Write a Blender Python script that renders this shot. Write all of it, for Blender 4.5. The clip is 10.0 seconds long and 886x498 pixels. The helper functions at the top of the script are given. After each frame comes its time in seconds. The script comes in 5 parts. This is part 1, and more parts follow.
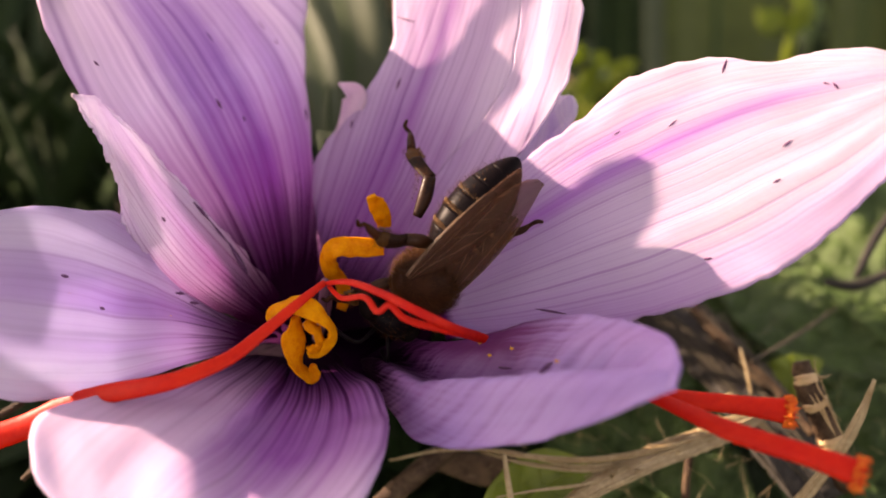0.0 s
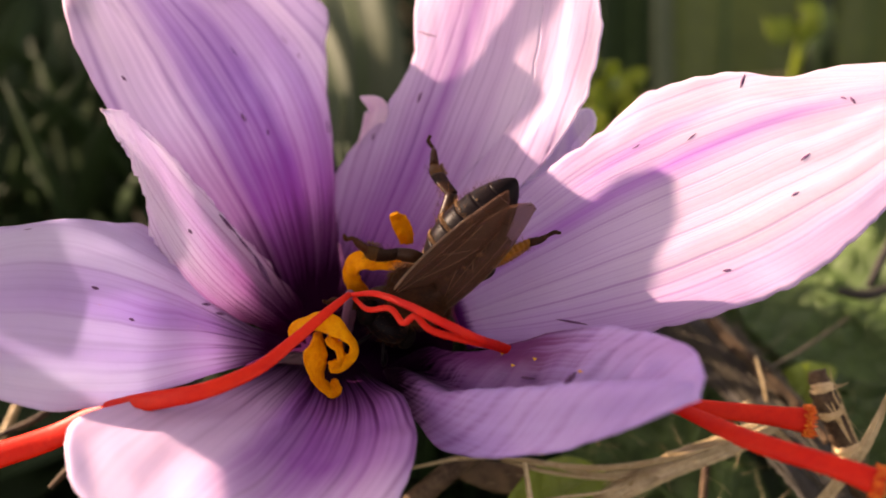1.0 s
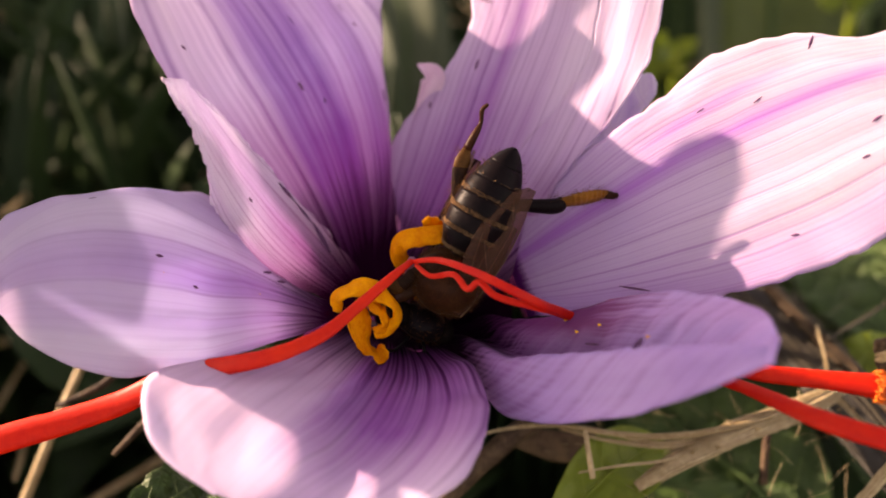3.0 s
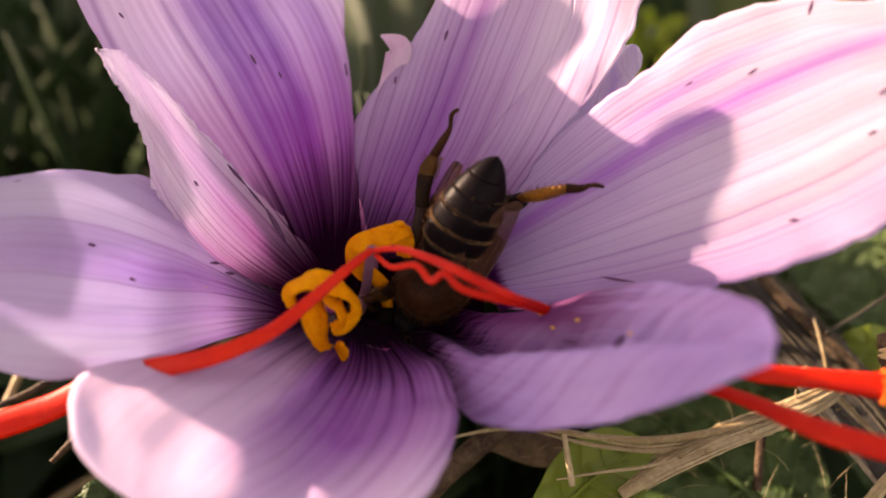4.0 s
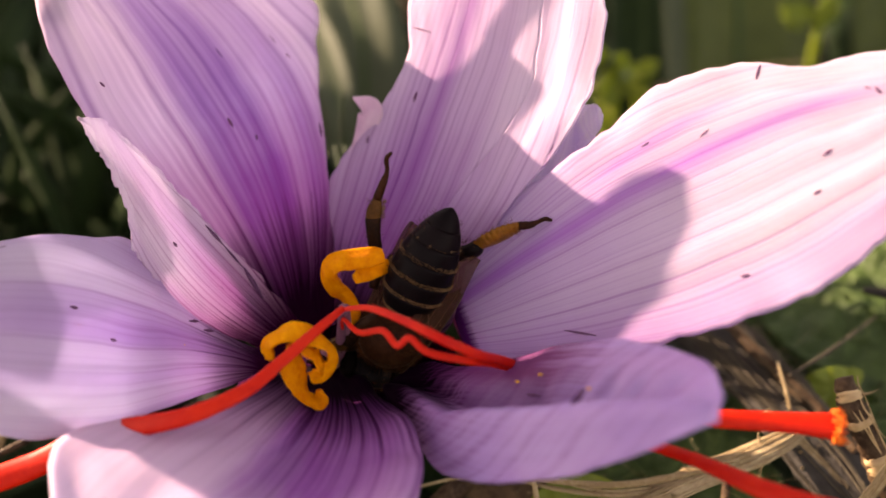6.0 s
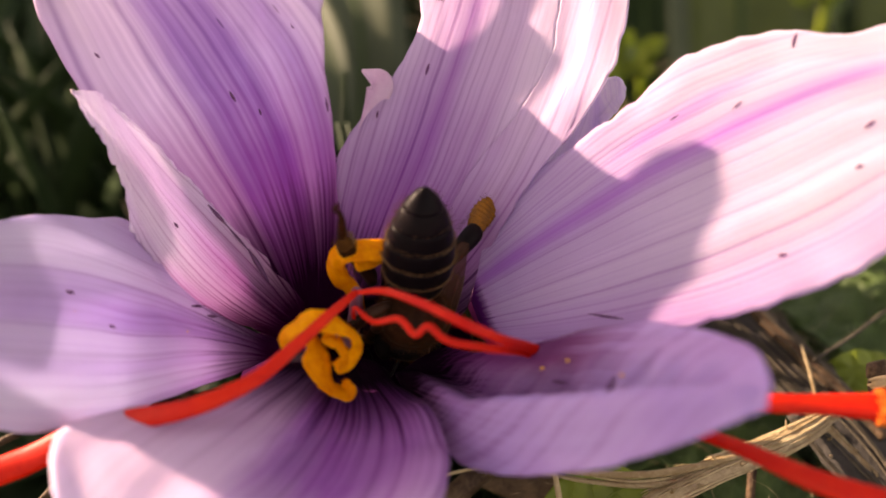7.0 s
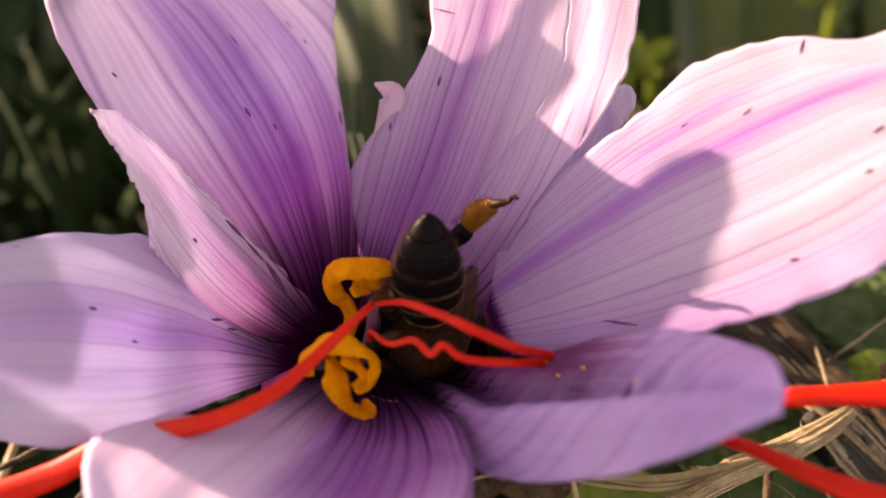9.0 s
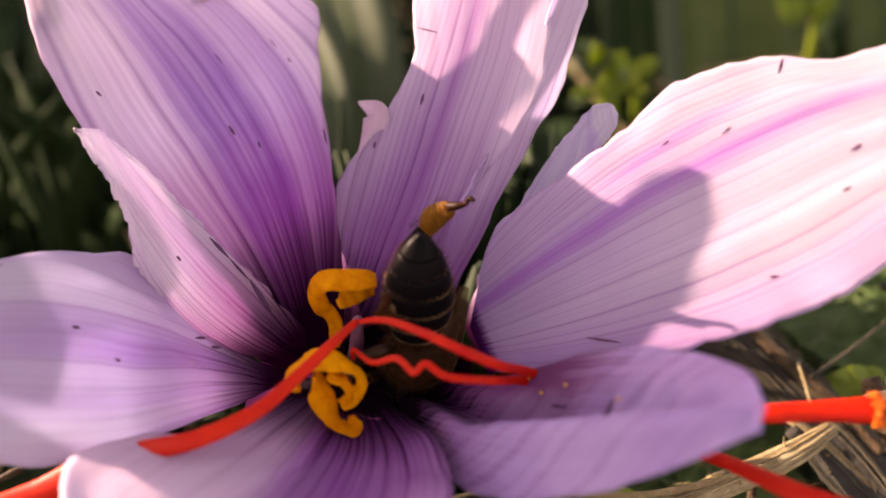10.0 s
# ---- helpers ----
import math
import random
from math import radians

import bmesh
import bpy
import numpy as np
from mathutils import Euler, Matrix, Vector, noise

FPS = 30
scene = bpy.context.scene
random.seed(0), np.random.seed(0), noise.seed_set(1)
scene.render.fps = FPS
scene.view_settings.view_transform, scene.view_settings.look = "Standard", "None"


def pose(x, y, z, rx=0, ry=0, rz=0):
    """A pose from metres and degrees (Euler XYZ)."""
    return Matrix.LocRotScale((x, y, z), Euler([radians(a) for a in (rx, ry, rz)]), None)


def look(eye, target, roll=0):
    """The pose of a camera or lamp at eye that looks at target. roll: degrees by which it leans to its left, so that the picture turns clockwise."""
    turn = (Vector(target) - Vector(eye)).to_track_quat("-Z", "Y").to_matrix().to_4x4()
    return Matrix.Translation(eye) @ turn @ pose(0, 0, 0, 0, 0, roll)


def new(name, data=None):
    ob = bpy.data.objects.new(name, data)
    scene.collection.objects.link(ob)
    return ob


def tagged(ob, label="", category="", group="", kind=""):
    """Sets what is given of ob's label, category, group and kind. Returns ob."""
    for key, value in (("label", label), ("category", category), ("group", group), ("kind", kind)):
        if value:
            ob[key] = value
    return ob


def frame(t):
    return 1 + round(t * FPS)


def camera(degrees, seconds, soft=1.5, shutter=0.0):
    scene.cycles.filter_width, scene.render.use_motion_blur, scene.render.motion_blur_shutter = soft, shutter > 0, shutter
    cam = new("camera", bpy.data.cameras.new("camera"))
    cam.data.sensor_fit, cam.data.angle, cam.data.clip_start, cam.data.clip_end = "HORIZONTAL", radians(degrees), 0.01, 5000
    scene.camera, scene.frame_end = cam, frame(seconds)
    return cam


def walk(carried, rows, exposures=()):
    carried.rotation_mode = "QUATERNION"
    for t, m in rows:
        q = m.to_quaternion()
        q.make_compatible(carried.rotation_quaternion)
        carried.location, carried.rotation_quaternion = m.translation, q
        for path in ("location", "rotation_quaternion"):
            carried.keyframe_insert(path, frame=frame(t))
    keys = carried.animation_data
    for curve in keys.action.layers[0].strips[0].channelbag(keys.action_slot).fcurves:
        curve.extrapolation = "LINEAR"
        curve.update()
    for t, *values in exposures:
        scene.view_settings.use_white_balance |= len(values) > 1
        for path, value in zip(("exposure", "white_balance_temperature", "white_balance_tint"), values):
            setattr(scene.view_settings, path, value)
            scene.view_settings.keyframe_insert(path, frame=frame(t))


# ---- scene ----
cam = camera(50.0, 10.0, soft=1.8)
cam.data.dof.use_dof = True
cam.data.dof.focus_distance = 0.0590
cam.data.dof.aperture_fstop = 22.0
PATH = [
    (0, 0.00000, 0.00000, 0.09500, 52.00, -0.00, -0.00),
    (0.5, -0.00065, -0.00025, 0.09547, 52.20, 0.05, 0.20),
    (1, -0.00128, -0.00051, 0.09599, 52.26, 0.15, 0.08),
    (1.5, -0.00075, -0.00053, 0.09593, 51.78, 0.44, 0.41),
    (2, -0.00158, -0.00057, 0.09592, 51.10, 0.61, 0.33),
    (2.5, -0.00297, -0.00144, 0.09660, 50.97, 0.98, 0.84),
    (2.7, -0.00320, -0.00181, 0.09605, 51.35, 1.36, 1.36),
    (3.8, -0.00249, 0.00351, 0.09262, 49.84, 1.72, 1.25),
    (4, -0.00179, 0.00340, 0.09159, 50.45, 1.31, 0.89),
    (4.5, -0.00008, 0.00667, 0.09123, 49.97, 0.24, -1.41),
    (5, -0.00050, 0.00518, 0.09307, 51.28, 1.02, -0.65),
    (5.5, -0.00045, 0.00272, 0.09538, 51.66, 1.26, -0.54),
    (5.7, 0.00003, 0.00234, 0.09529, 52.09, 1.77, 0.23),
    (6.8, -0.00184, 0.00523, 0.09209, 51.02, 1.34, -0.56),
    (7, -0.00212, 0.00504, 0.09237, 51.06, 1.33, -0.69),
    (7.5, -0.00154, 0.00494, 0.09199, 50.95, 1.65, -0.18),
    (8, -0.00220, 0.00507, 0.09347, 50.38, 1.84, -1.36),
    (8.5, -0.00217, 0.00490, 0.09320, 50.64, 2.54, -0.90),
    (9, -0.00234, 0.00478, 0.09324, 51.15, 2.56, -0.84),
    (9.5, -0.00296, 0.00478, 0.09407, 51.68, 2.25, -1.60),
    (10, -0.00194, 0.00468, 0.09350, 52.03, 2.27, -1.39),
]
walk(cam, [(t, pose(x, y, z, rx, ry, rz)) for t, x, y, z, rx, ry, rz in PATH], [(0, 2.40, 8550, 28), (2.5, 2.40, 8650, 28), (4, 2.40, 8850, 28), (10, 2.40, 8850, 28)])

# ---- world, sun, exposure ----
scene.view_settings.exposure = 2.40
SUN_DIR = Vector((-0.871, 0.361, 0.334)).normalized()
world = bpy.data.worlds.new("sky")
scene.world = world
world.use_nodes = True
wn = world.node_tree.nodes
sky = wn.new("ShaderNodeTexSky")
sky.sky_type = "NISHITA"
sky.sun_disc = False
sky.sun_elevation = math.asin(SUN_DIR.z)
sky.sun_rotation = math.atan2(SUN_DIR.x, SUN_DIR.y)
wn["Background"].inputs["Strength"].default_value = 0.080
haze = wn.new("ShaderNodeHueSaturation")
haze.inputs["Saturation"].default_value = 0.46
world.node_tree.links.new(sky.outputs[0], haze.inputs["Color"])
world.node_tree.links.new(haze.outputs[0], wn["Background"].inputs["Color"])
sun = new("sun", bpy.data.lights.new("sun", "SUN"))
sun.data.energy, sun.data.angle, sun.data.color = 3.35, radians(0.6), (1.0, 0.895, 0.765)
sun.matrix_world = look(SUN_DIR * 3, (0, 0, 0))


# ---- materials ----
def material(name):
    m = bpy.data.materials.new(name)
    m.use_nodes = True
    m.node_tree.nodes.clear()
    return m


class Net:
    """A small helper for node trees."""

    def __init__(self, m):
        self.t = m.node_tree

    def add(self, kind, **sets):
        n = self.t.nodes.new("ShaderNode" + kind)
        for k, v in sets.items():
            if k == "ins":
                for name, value in v.items():
                    if isinstance(value, bpy.types.NodeSocket):
                        self.t.links.new(value, n.inputs[name])
                    else:
                        n.inputs[name].default_value = value
            elif k == "operation":
                n.operation = v
            elif k == "blend_type":
                n.blend_type = v
            elif k == "data_type":
                n.data_type = v
            elif k == "noise_dimensions":
                n.noise_dimensions = v
            elif k == "feature":
                n.feature = v
            elif k == "clamp":
                n.clamp = v
            elif k == "uv_map":
                n.uv_map = v
        return n

    def math(self, op, a, b=0.0, c=0.0):
        n = self.add("Math", operation=op, ins={0: a, 1: b, 2: c})
        return n.outputs[0]

    def mix(self, fac, a, b, blend="MIX"):
        n = self.add("MixRGB", blend_type=blend, ins={"Fac": fac, "Color1": a, "Color2": b})
        return n.outputs[0]

    def ramp(self, fac, *stops):
        n = self.add("ValToRGB", ins={"Fac": fac})
        e = n.color_ramp.elements
        while len(e) < len(stops):
            e.new(0.5)
        for el, (p, c) in zip(e, stops):
            el.position = p
            el.color = (*c, 1) if isinstance(c, tuple) else (c, c, c, 1)
        return n.outputs[0]

    def noise(self, vec, scale, detail=3.0, rough=0.5):
        n = self.add("TexNoise", ins={"Vector": vec, "Scale": scale, "Detail": detail, "Roughness": rough})
        return n.outputs["Fac"]

    def out(self, shader):
        n = self.add("OutputMaterial")
        self.t.links.new(shader, n.inputs["Surface"])

    def bump(self, height, strength, distance):
        return self.add("Bump", ins={"Height": height, "Strength": strength, "Distance": distance}).outputs[0]


def rgb(r, g, b):
    return (r, g, b, 1.0)


def petal_material(name, pale, deep, vein, throat, reach, vein_amount, streak, translucency=0.42, veins=15.0, flame_w=1.0, broad_w=0.3, halo=(0.36, 0.03, 0.28), glow=0.8, line=0.0, curve=0.0, base=0.35, spread=0.7, stain=0.0, far_fade=0.35, fork=0.0, rim=0.0, vein_w=0.11, flame_a=0.55, slant=0.0, cone=0.0):
    """Lilac crocus tepal: separate veins that run lengthwise, a broad darker flame, a dark throat, flecks."""
    m = material(name)
    k = Net(m)
    uv = k.add("UVMap", uv_map="UVMap").outputs[0]
    sep = k.add("SeparateXYZ", ins={0: uv})
    u, v = sep.outputs[0], sep.outputs[1]
    obj = k.add("TexCoord").outputs["Object"]
    rnd = k.add("ObjectInfo").outputs["Random"]
    # wander of the veins
    wob = k.math("MULTIPLY_ADD", k.noise(obj, 140.0, 2.0), 0.05, -0.025)
    uw = k.math("ADD", u, k.math("MULTIPLY", wob, k.ramp(v, (0.0, 0.15), (0.6, 1.0))))
    shift = k.math("MULTIPLY", rnd, 37.0)
    fine = k.add("CombineXYZ", ins={0: k.math("MULTIPLY_ADD", uw, 40.0, shift), 1: k.math("MULTIPLY", v, 0.55), 2: shift}).outputs[0]
    broad = k.add("CombineXYZ", ins={0: k.math("MULTIPLY_ADD", uw, 6.0, shift), 1: k.math("MULTIPLY", v, 0.4), 2: shift}).outputs[0]
    n_fine = k.noise(fine, 1.0, 3.0, 0.55)
    n_broad = k.noise(broad, 1.0, 2.0, 0.5)
    cloud = k.noise(obj, 110.0, 4.0, 0.6)

    def row_of_veins(count, half, start, run):
        """One order of veins: each has its own place, width, depth and length."""
        x = k.math("MULTIPLY_ADD", k.math("MULTIPLY_ADD", v, slant, uw) if slant else uw, count, start)
        number = k.math("FLOOR", x)
        own = k.add("TexWhiteNoise", noise_dimensions="1D", ins={"W": number})
        tone_of, place_of = own.outputs["Value"], k.add("SeparateXYZ", ins={0: own.outputs["Color"]}).outputs[1]
        centre = k.math("MULTIPLY_ADD", place_of, 0.36, 0.32)
        gap = k.math("ABSOLUTE", k.math("SUBTRACT", k.math("FRACT", x), centre))
        wide = k.math("MULTIPLY", k.math("MULTIPLY_ADD", tone_of, 0.9, 0.55), half)
        body = k.ramp(k.math("DIVIDE", gap, wide), (0.0, 1.0), (0.45, 0.75), (1.0, 0.0))
        ends = k.ramp(k.math("DIVIDE", v, k.math("MULTIPLY_ADD", place_of, 0.45, run)), (0.0, 1.0), (0.55, 0.85), (1.0, far_fade))
        broken = k.math("MULTIPLY_ADD", k.ramp(n_fine, (0.35, 1.0), (0.62, 0.0)), 0.5, 0.5)
        return k.math("MULTIPLY", k.math("MULTIPLY", body, k.math("MULTIPLY_ADD", tone_of, 0.65, 0.35)), k.math("MULTIPLY", ends, broken))

    lines = k.math("MAXIMUM", row_of_veins(veins, vein_w, 3.0, 0.62), k.math("MULTIPLY", row_of_veins(veins * 2.3, vein_w * 1.3, 71.0, 0.45), 0.62))
    lines = k.math("MAXIMUM", lines, k.math("MULTIPLY", row_of_veins(veins * 4.6, vein_w * 1.8, 171.0, 0.5), 0.30))
    off = k.math("ABSOLUTE", k.math("SUBTRACT", k.math("ADD", uw, k.math("MULTIPLY", k.math("MULTIPLY", v, v), curve)), streak))
    flame = k.ramp(off, (0.0, 1.0), (0.16 * flame_w, 0.45), (0.36 * flame_w, 0.0))
    tone = k.math("ADD", k.math("MULTIPLY", k.ramp(n_broad, (0.40, 0.0), (0.60, 1.0)), broad_w), k.math("MULTIPLY", flame, flame_a))
    tone = k.math("MULTIPLY", tone, k.ramp(v, (0.15, 1.0), (0.95, 0.45)))
    tone = k.math("ADD", tone, k.math("MULTIPLY", k.ramp(v, (0.05, 1.0), (spread * 0.5, 0.7), (spread, 0.0)), base))
    if rim:
        # the near margin is tinted more deeply, shade along it put into the colour
        tone = k.math("ADD", tone, k.math("MULTIPLY", k.ramp(k.math("MULTIPLY_ADD", cloud, 0.2, uw), (0.88, 0.0), (1.06, 1.0)), rim))
    if cone:
        # purple pigment from the throat with the shade over it painted in, ragged outer edge
        shaded_fan = k.math("MULTIPLY", k.ramp(k.math("MULTIPLY_ADD", cloud, 0.06, uw), (cone, 1.0), (cone + 0.07, 0.0)), k.ramp(k.math("MULTIPLY_ADD", n_fine, 0.16, v), (0.76, 1.0), (0.98, 0.0)))
        tone = k.math("ADD", tone, k.math("MULTIPLY", shaded_fan, 0.6))
        lines = k.math("MULTIPLY", lines, k.math("MULTIPLY_ADD", k.ramp(uw, (cone, 1.0), (cone + 0.1, 0.0)), 0.8, 0.2))
    tone = k.math("MINIMUM", tone, 1.0)
    col = k.mix(tone, rgb(*pale), rgb(*deep))
    col = k.mix(k.math("MULTIPLY", k.ramp(cloud, (0.40, 0.0), (0.75, 1.0)), 0.25), col, rgb(0.80, 0.66, 0.84))
    zone = k.math("MULTIPLY_ADD", flame, 0.3, 0.7)
    col = k.mix(k.math("MULTIPLY", k.math("MULTIPLY", lines, zone), vein_amount), col, rgb(*vein))
    if line:
        # one crisp midline that frays towards the tip, and a branch beside it
        edge = k.math("ADD", off, k.math("MULTIPLY_ADD", n_fine, 0.06, -0.03))
        stripe = k.math("MULTIPLY", k.ramp(edge, (0.004, 1.0), (0.022, 0.55), (0.065, 0.0)), k.ramp(v, (0.15, 0.8), (0.55, 1.0), (0.76, 0.75), (0.88, 0.0)))
        if fork:
            side = k.math("ABSOLUTE", k.math("SUBTRACT", k.math("ADD", uw, k.math("MULTIPLY", k.math("MULTIPLY", v, v), curve + 0.16)), streak - fork))
            side = k.math("ADD", side, k.math("MULTIPLY_ADD", n_fine, 0.08, -0.04))
            stripe = k.math("MAXIMUM", stripe, k.math("MULTIPLY", k.ramp(side, (0.004, 0.7), (0.018, 0.4), (0.05, 0.0)), k.ramp(v, (0.30, 0.0), (0.42, 1.0), (0.55, 0.8), (0.68, 0.0))))
        col = k.mix(k.math("MULTIPLY", stripe, line), col, rgb(*deep))
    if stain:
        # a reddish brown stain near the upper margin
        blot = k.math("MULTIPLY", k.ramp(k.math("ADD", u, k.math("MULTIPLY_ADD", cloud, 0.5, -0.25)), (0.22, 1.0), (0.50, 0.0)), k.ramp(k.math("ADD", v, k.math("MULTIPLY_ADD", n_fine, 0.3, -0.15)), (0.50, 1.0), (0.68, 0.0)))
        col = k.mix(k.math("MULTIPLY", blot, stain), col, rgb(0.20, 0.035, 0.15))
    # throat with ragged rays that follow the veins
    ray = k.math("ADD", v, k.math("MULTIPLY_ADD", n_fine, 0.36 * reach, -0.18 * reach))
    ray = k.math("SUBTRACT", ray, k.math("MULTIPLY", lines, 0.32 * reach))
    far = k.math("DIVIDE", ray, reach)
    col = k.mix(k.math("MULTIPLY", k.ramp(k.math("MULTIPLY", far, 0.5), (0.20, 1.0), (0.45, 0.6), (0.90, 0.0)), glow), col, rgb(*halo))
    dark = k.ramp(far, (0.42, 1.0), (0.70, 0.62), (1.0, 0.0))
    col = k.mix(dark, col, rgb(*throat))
    # small brown flecks, drawn out lengthwise
    fl = k.add("TexVoronoi", ins={"Vector": k.add("CombineXYZ", ins={0: k.math("MULTIPLY", uw, 15.0), 1: k.math("MULTIPLY_ADD", v, 7.0, shift), 2: shift}).outputs[0], "Scale": 1.0})
    fleck = k.math("MULTIPLY", k.ramp(fl.outputs["Distance"], (0.05, 1.0), (0.09, 0.0)), k.ramp(fl.outputs["Color"], (0.78, 0.0), (0.80, 1.0)))
    col = k.mix(k.math("MULTIPLY", fleck, 0.6), col, rgb(0.10, 0.03, 0.12))
    hi = k.math("ADD", k.math("MULTIPLY", n_fine, 0.6), k.math("MULTIPLY", k.noise(obj, 2600.0, 2.0), 0.25))
    hi = k.math("SUBTRACT", hi, k.math("MULTIPLY", lines, 0.6))
    nrm = k.bump(hi, 0.40, 0.00008)
    p = k.add("BsdfPrincipled", ins={"Base Color": col, "Roughness": k.math("MULTIPLY_ADD", cloud, 0.25, 0.34), "Normal": nrm, "Specular IOR Level": k.math("MULTIPLY_ADD", dark, -0.2, 0.22),
                                     "Sheen Weight": 0.02, "Sheen Roughness": 0.4})
    tr = k.add("BsdfTranslucent", ins={"Color": k.mix(1.0, k.mix(0.2, col, k.mix(1.0, col, col, "MULTIPLY")), rgb(1.06, 1.36, 1.32), "MULTIPLY"), "Normal": nrm})
    mx = k.add("MixShader", ins={0: translucency, 1: p.outputs[0], 2: tr.outputs[0]})
    k.out(mx.outputs[0])
    return m


def plain(name, c1, c2, scale=300.0, rough=0.5, bump=0.3, depth=0.0001, translucency=0.0, spec=0.4, stretch=(1, 1, 1), coat=0.0):
    """A surface with two tones, grain and fine relief."""
    m = material(name)
    k = Net(m)
    obj = k.add("TexCoord").outputs["Object"]
    mp = k.add("Mapping", ins={"Vector": obj, "Scale": stretch}).outputs[0]
    rnd = k.add("ObjectInfo").outputs["Random"]
    isl = k.add("NewGeometry").outputs["Random Per Island"]
    n1 = k.noise(mp, scale, 4.0, 0.6)
    n2 = k.noise(mp, scale * 7.0, 3.0, 0.6)
    f = k.math("ADD", k.math("MULTIPLY_ADD", n1, 1.1, -0.2), k.math("MULTIPLY_ADD", n2, 0.5, -0.25))
    f = k.math("ADD", f, k.math("MULTIPLY_ADD", k.math("ADD", rnd, isl), 0.25, -0.25))
    col = k.mix(k.ramp(f, (0.15, 0.0), (0.8, 1.0)), rgb(*c1), rgb(*c2))
    nrm = k.bump(k.math("ADD", n1, k.math("MULTIPLY", n2, 0.5)), bump, depth)
    p = k.add("BsdfPrincipled", ins={"Base Color": col, "Roughness": rough, "Normal": nrm, "Specular IOR Level": spec, "Coat Weight": coat, "Coat Roughness": 0.2})
    sh = p.outputs[0]
    if translucency:
        tr = k.add("BsdfTranslucent", ins={"Color": col, "Normal": nrm})
        sh = k.add("MixShader", ins={0: translucency, 1: sh, 2: tr.outputs[0]}).outputs[0]
    k.out(sh)
    return m


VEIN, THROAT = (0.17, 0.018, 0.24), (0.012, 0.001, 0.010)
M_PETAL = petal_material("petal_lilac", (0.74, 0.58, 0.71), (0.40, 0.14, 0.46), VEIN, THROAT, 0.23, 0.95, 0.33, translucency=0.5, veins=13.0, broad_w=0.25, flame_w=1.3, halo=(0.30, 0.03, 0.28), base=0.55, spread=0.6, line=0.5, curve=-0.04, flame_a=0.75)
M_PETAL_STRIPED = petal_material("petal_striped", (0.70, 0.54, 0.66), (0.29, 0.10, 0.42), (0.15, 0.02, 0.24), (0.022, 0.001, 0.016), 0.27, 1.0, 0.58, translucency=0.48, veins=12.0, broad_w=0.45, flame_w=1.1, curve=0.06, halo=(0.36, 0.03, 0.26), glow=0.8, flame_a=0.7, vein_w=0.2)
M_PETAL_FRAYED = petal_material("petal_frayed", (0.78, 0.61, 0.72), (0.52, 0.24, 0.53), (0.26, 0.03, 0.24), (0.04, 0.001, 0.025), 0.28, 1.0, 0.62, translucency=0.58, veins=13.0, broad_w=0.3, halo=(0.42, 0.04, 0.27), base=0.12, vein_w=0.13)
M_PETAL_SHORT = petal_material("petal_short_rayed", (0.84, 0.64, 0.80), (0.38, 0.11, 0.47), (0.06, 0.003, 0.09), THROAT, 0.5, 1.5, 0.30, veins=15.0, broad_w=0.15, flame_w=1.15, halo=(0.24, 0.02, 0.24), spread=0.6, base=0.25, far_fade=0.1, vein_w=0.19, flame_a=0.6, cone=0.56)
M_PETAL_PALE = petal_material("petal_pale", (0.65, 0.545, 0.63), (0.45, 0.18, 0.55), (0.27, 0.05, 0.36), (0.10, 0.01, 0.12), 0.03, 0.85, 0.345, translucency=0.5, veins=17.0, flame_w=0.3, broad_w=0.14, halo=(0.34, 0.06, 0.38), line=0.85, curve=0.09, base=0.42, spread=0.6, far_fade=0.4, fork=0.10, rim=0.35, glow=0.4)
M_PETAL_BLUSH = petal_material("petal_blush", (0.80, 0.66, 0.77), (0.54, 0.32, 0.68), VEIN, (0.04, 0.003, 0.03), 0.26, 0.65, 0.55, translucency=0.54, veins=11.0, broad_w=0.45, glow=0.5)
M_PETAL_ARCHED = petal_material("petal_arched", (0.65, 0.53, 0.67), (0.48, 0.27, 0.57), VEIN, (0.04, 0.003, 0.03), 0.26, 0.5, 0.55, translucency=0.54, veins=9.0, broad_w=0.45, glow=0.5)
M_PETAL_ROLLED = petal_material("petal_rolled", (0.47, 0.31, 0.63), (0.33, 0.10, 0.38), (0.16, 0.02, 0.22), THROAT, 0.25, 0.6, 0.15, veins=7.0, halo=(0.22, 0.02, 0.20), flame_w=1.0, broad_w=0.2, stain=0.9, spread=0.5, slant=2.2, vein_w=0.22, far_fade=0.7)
M_PETAL_MARGIN = plain("petal_margin", (0.66, 0.44, 0.62), (0.84, 0.64, 0.77), 500, 0.45, 0.3, 0.0001, 0.4)
M_GRASS_OLIVE = plain("grass_olive", (0.060, 0.085, 0.014), (0.12, 0.155, 0.028), 60, 0.5, 0.3, 0.0003, 0.35, 0.4)
M_STIGMA = plain("stigma_red", (0.60, 0.006, 0.003), (0.78, 0.030, 0.006), 500, 0.5, 0.4, 0.00008, 0.30, 0.25, (1, 1, 1), 0.0)
M_STIGMA_TIP = plain("stigma_fringe", (0.72, 0.05, 0.004), (0.90, 0.36, 0.03), 700, 0.6, 0.5, 0.0001, 0.3)
M_ANTHER = plain("anther_yellow", (0.70, 0.18, 0.002), (0.95, 0.40, 0.008), 1400, 0.7, 0.9, 0.00012, 0.25, 0.15)
M_FILAMENT = plain("filament_pale", (0.20, 0.08, 0.14), (0.32, 0.14, 0.20), 500, 0.5, 0.3, 0.0001, 0.2)
M_CHITIN = plain("bee_chitin_dark", (0.0032, 0.0021, 0.0028), (0.0078, 0.0045, 0.0050), 600, 0.40, 0.3, 0.00006, 0.0, 0.05)
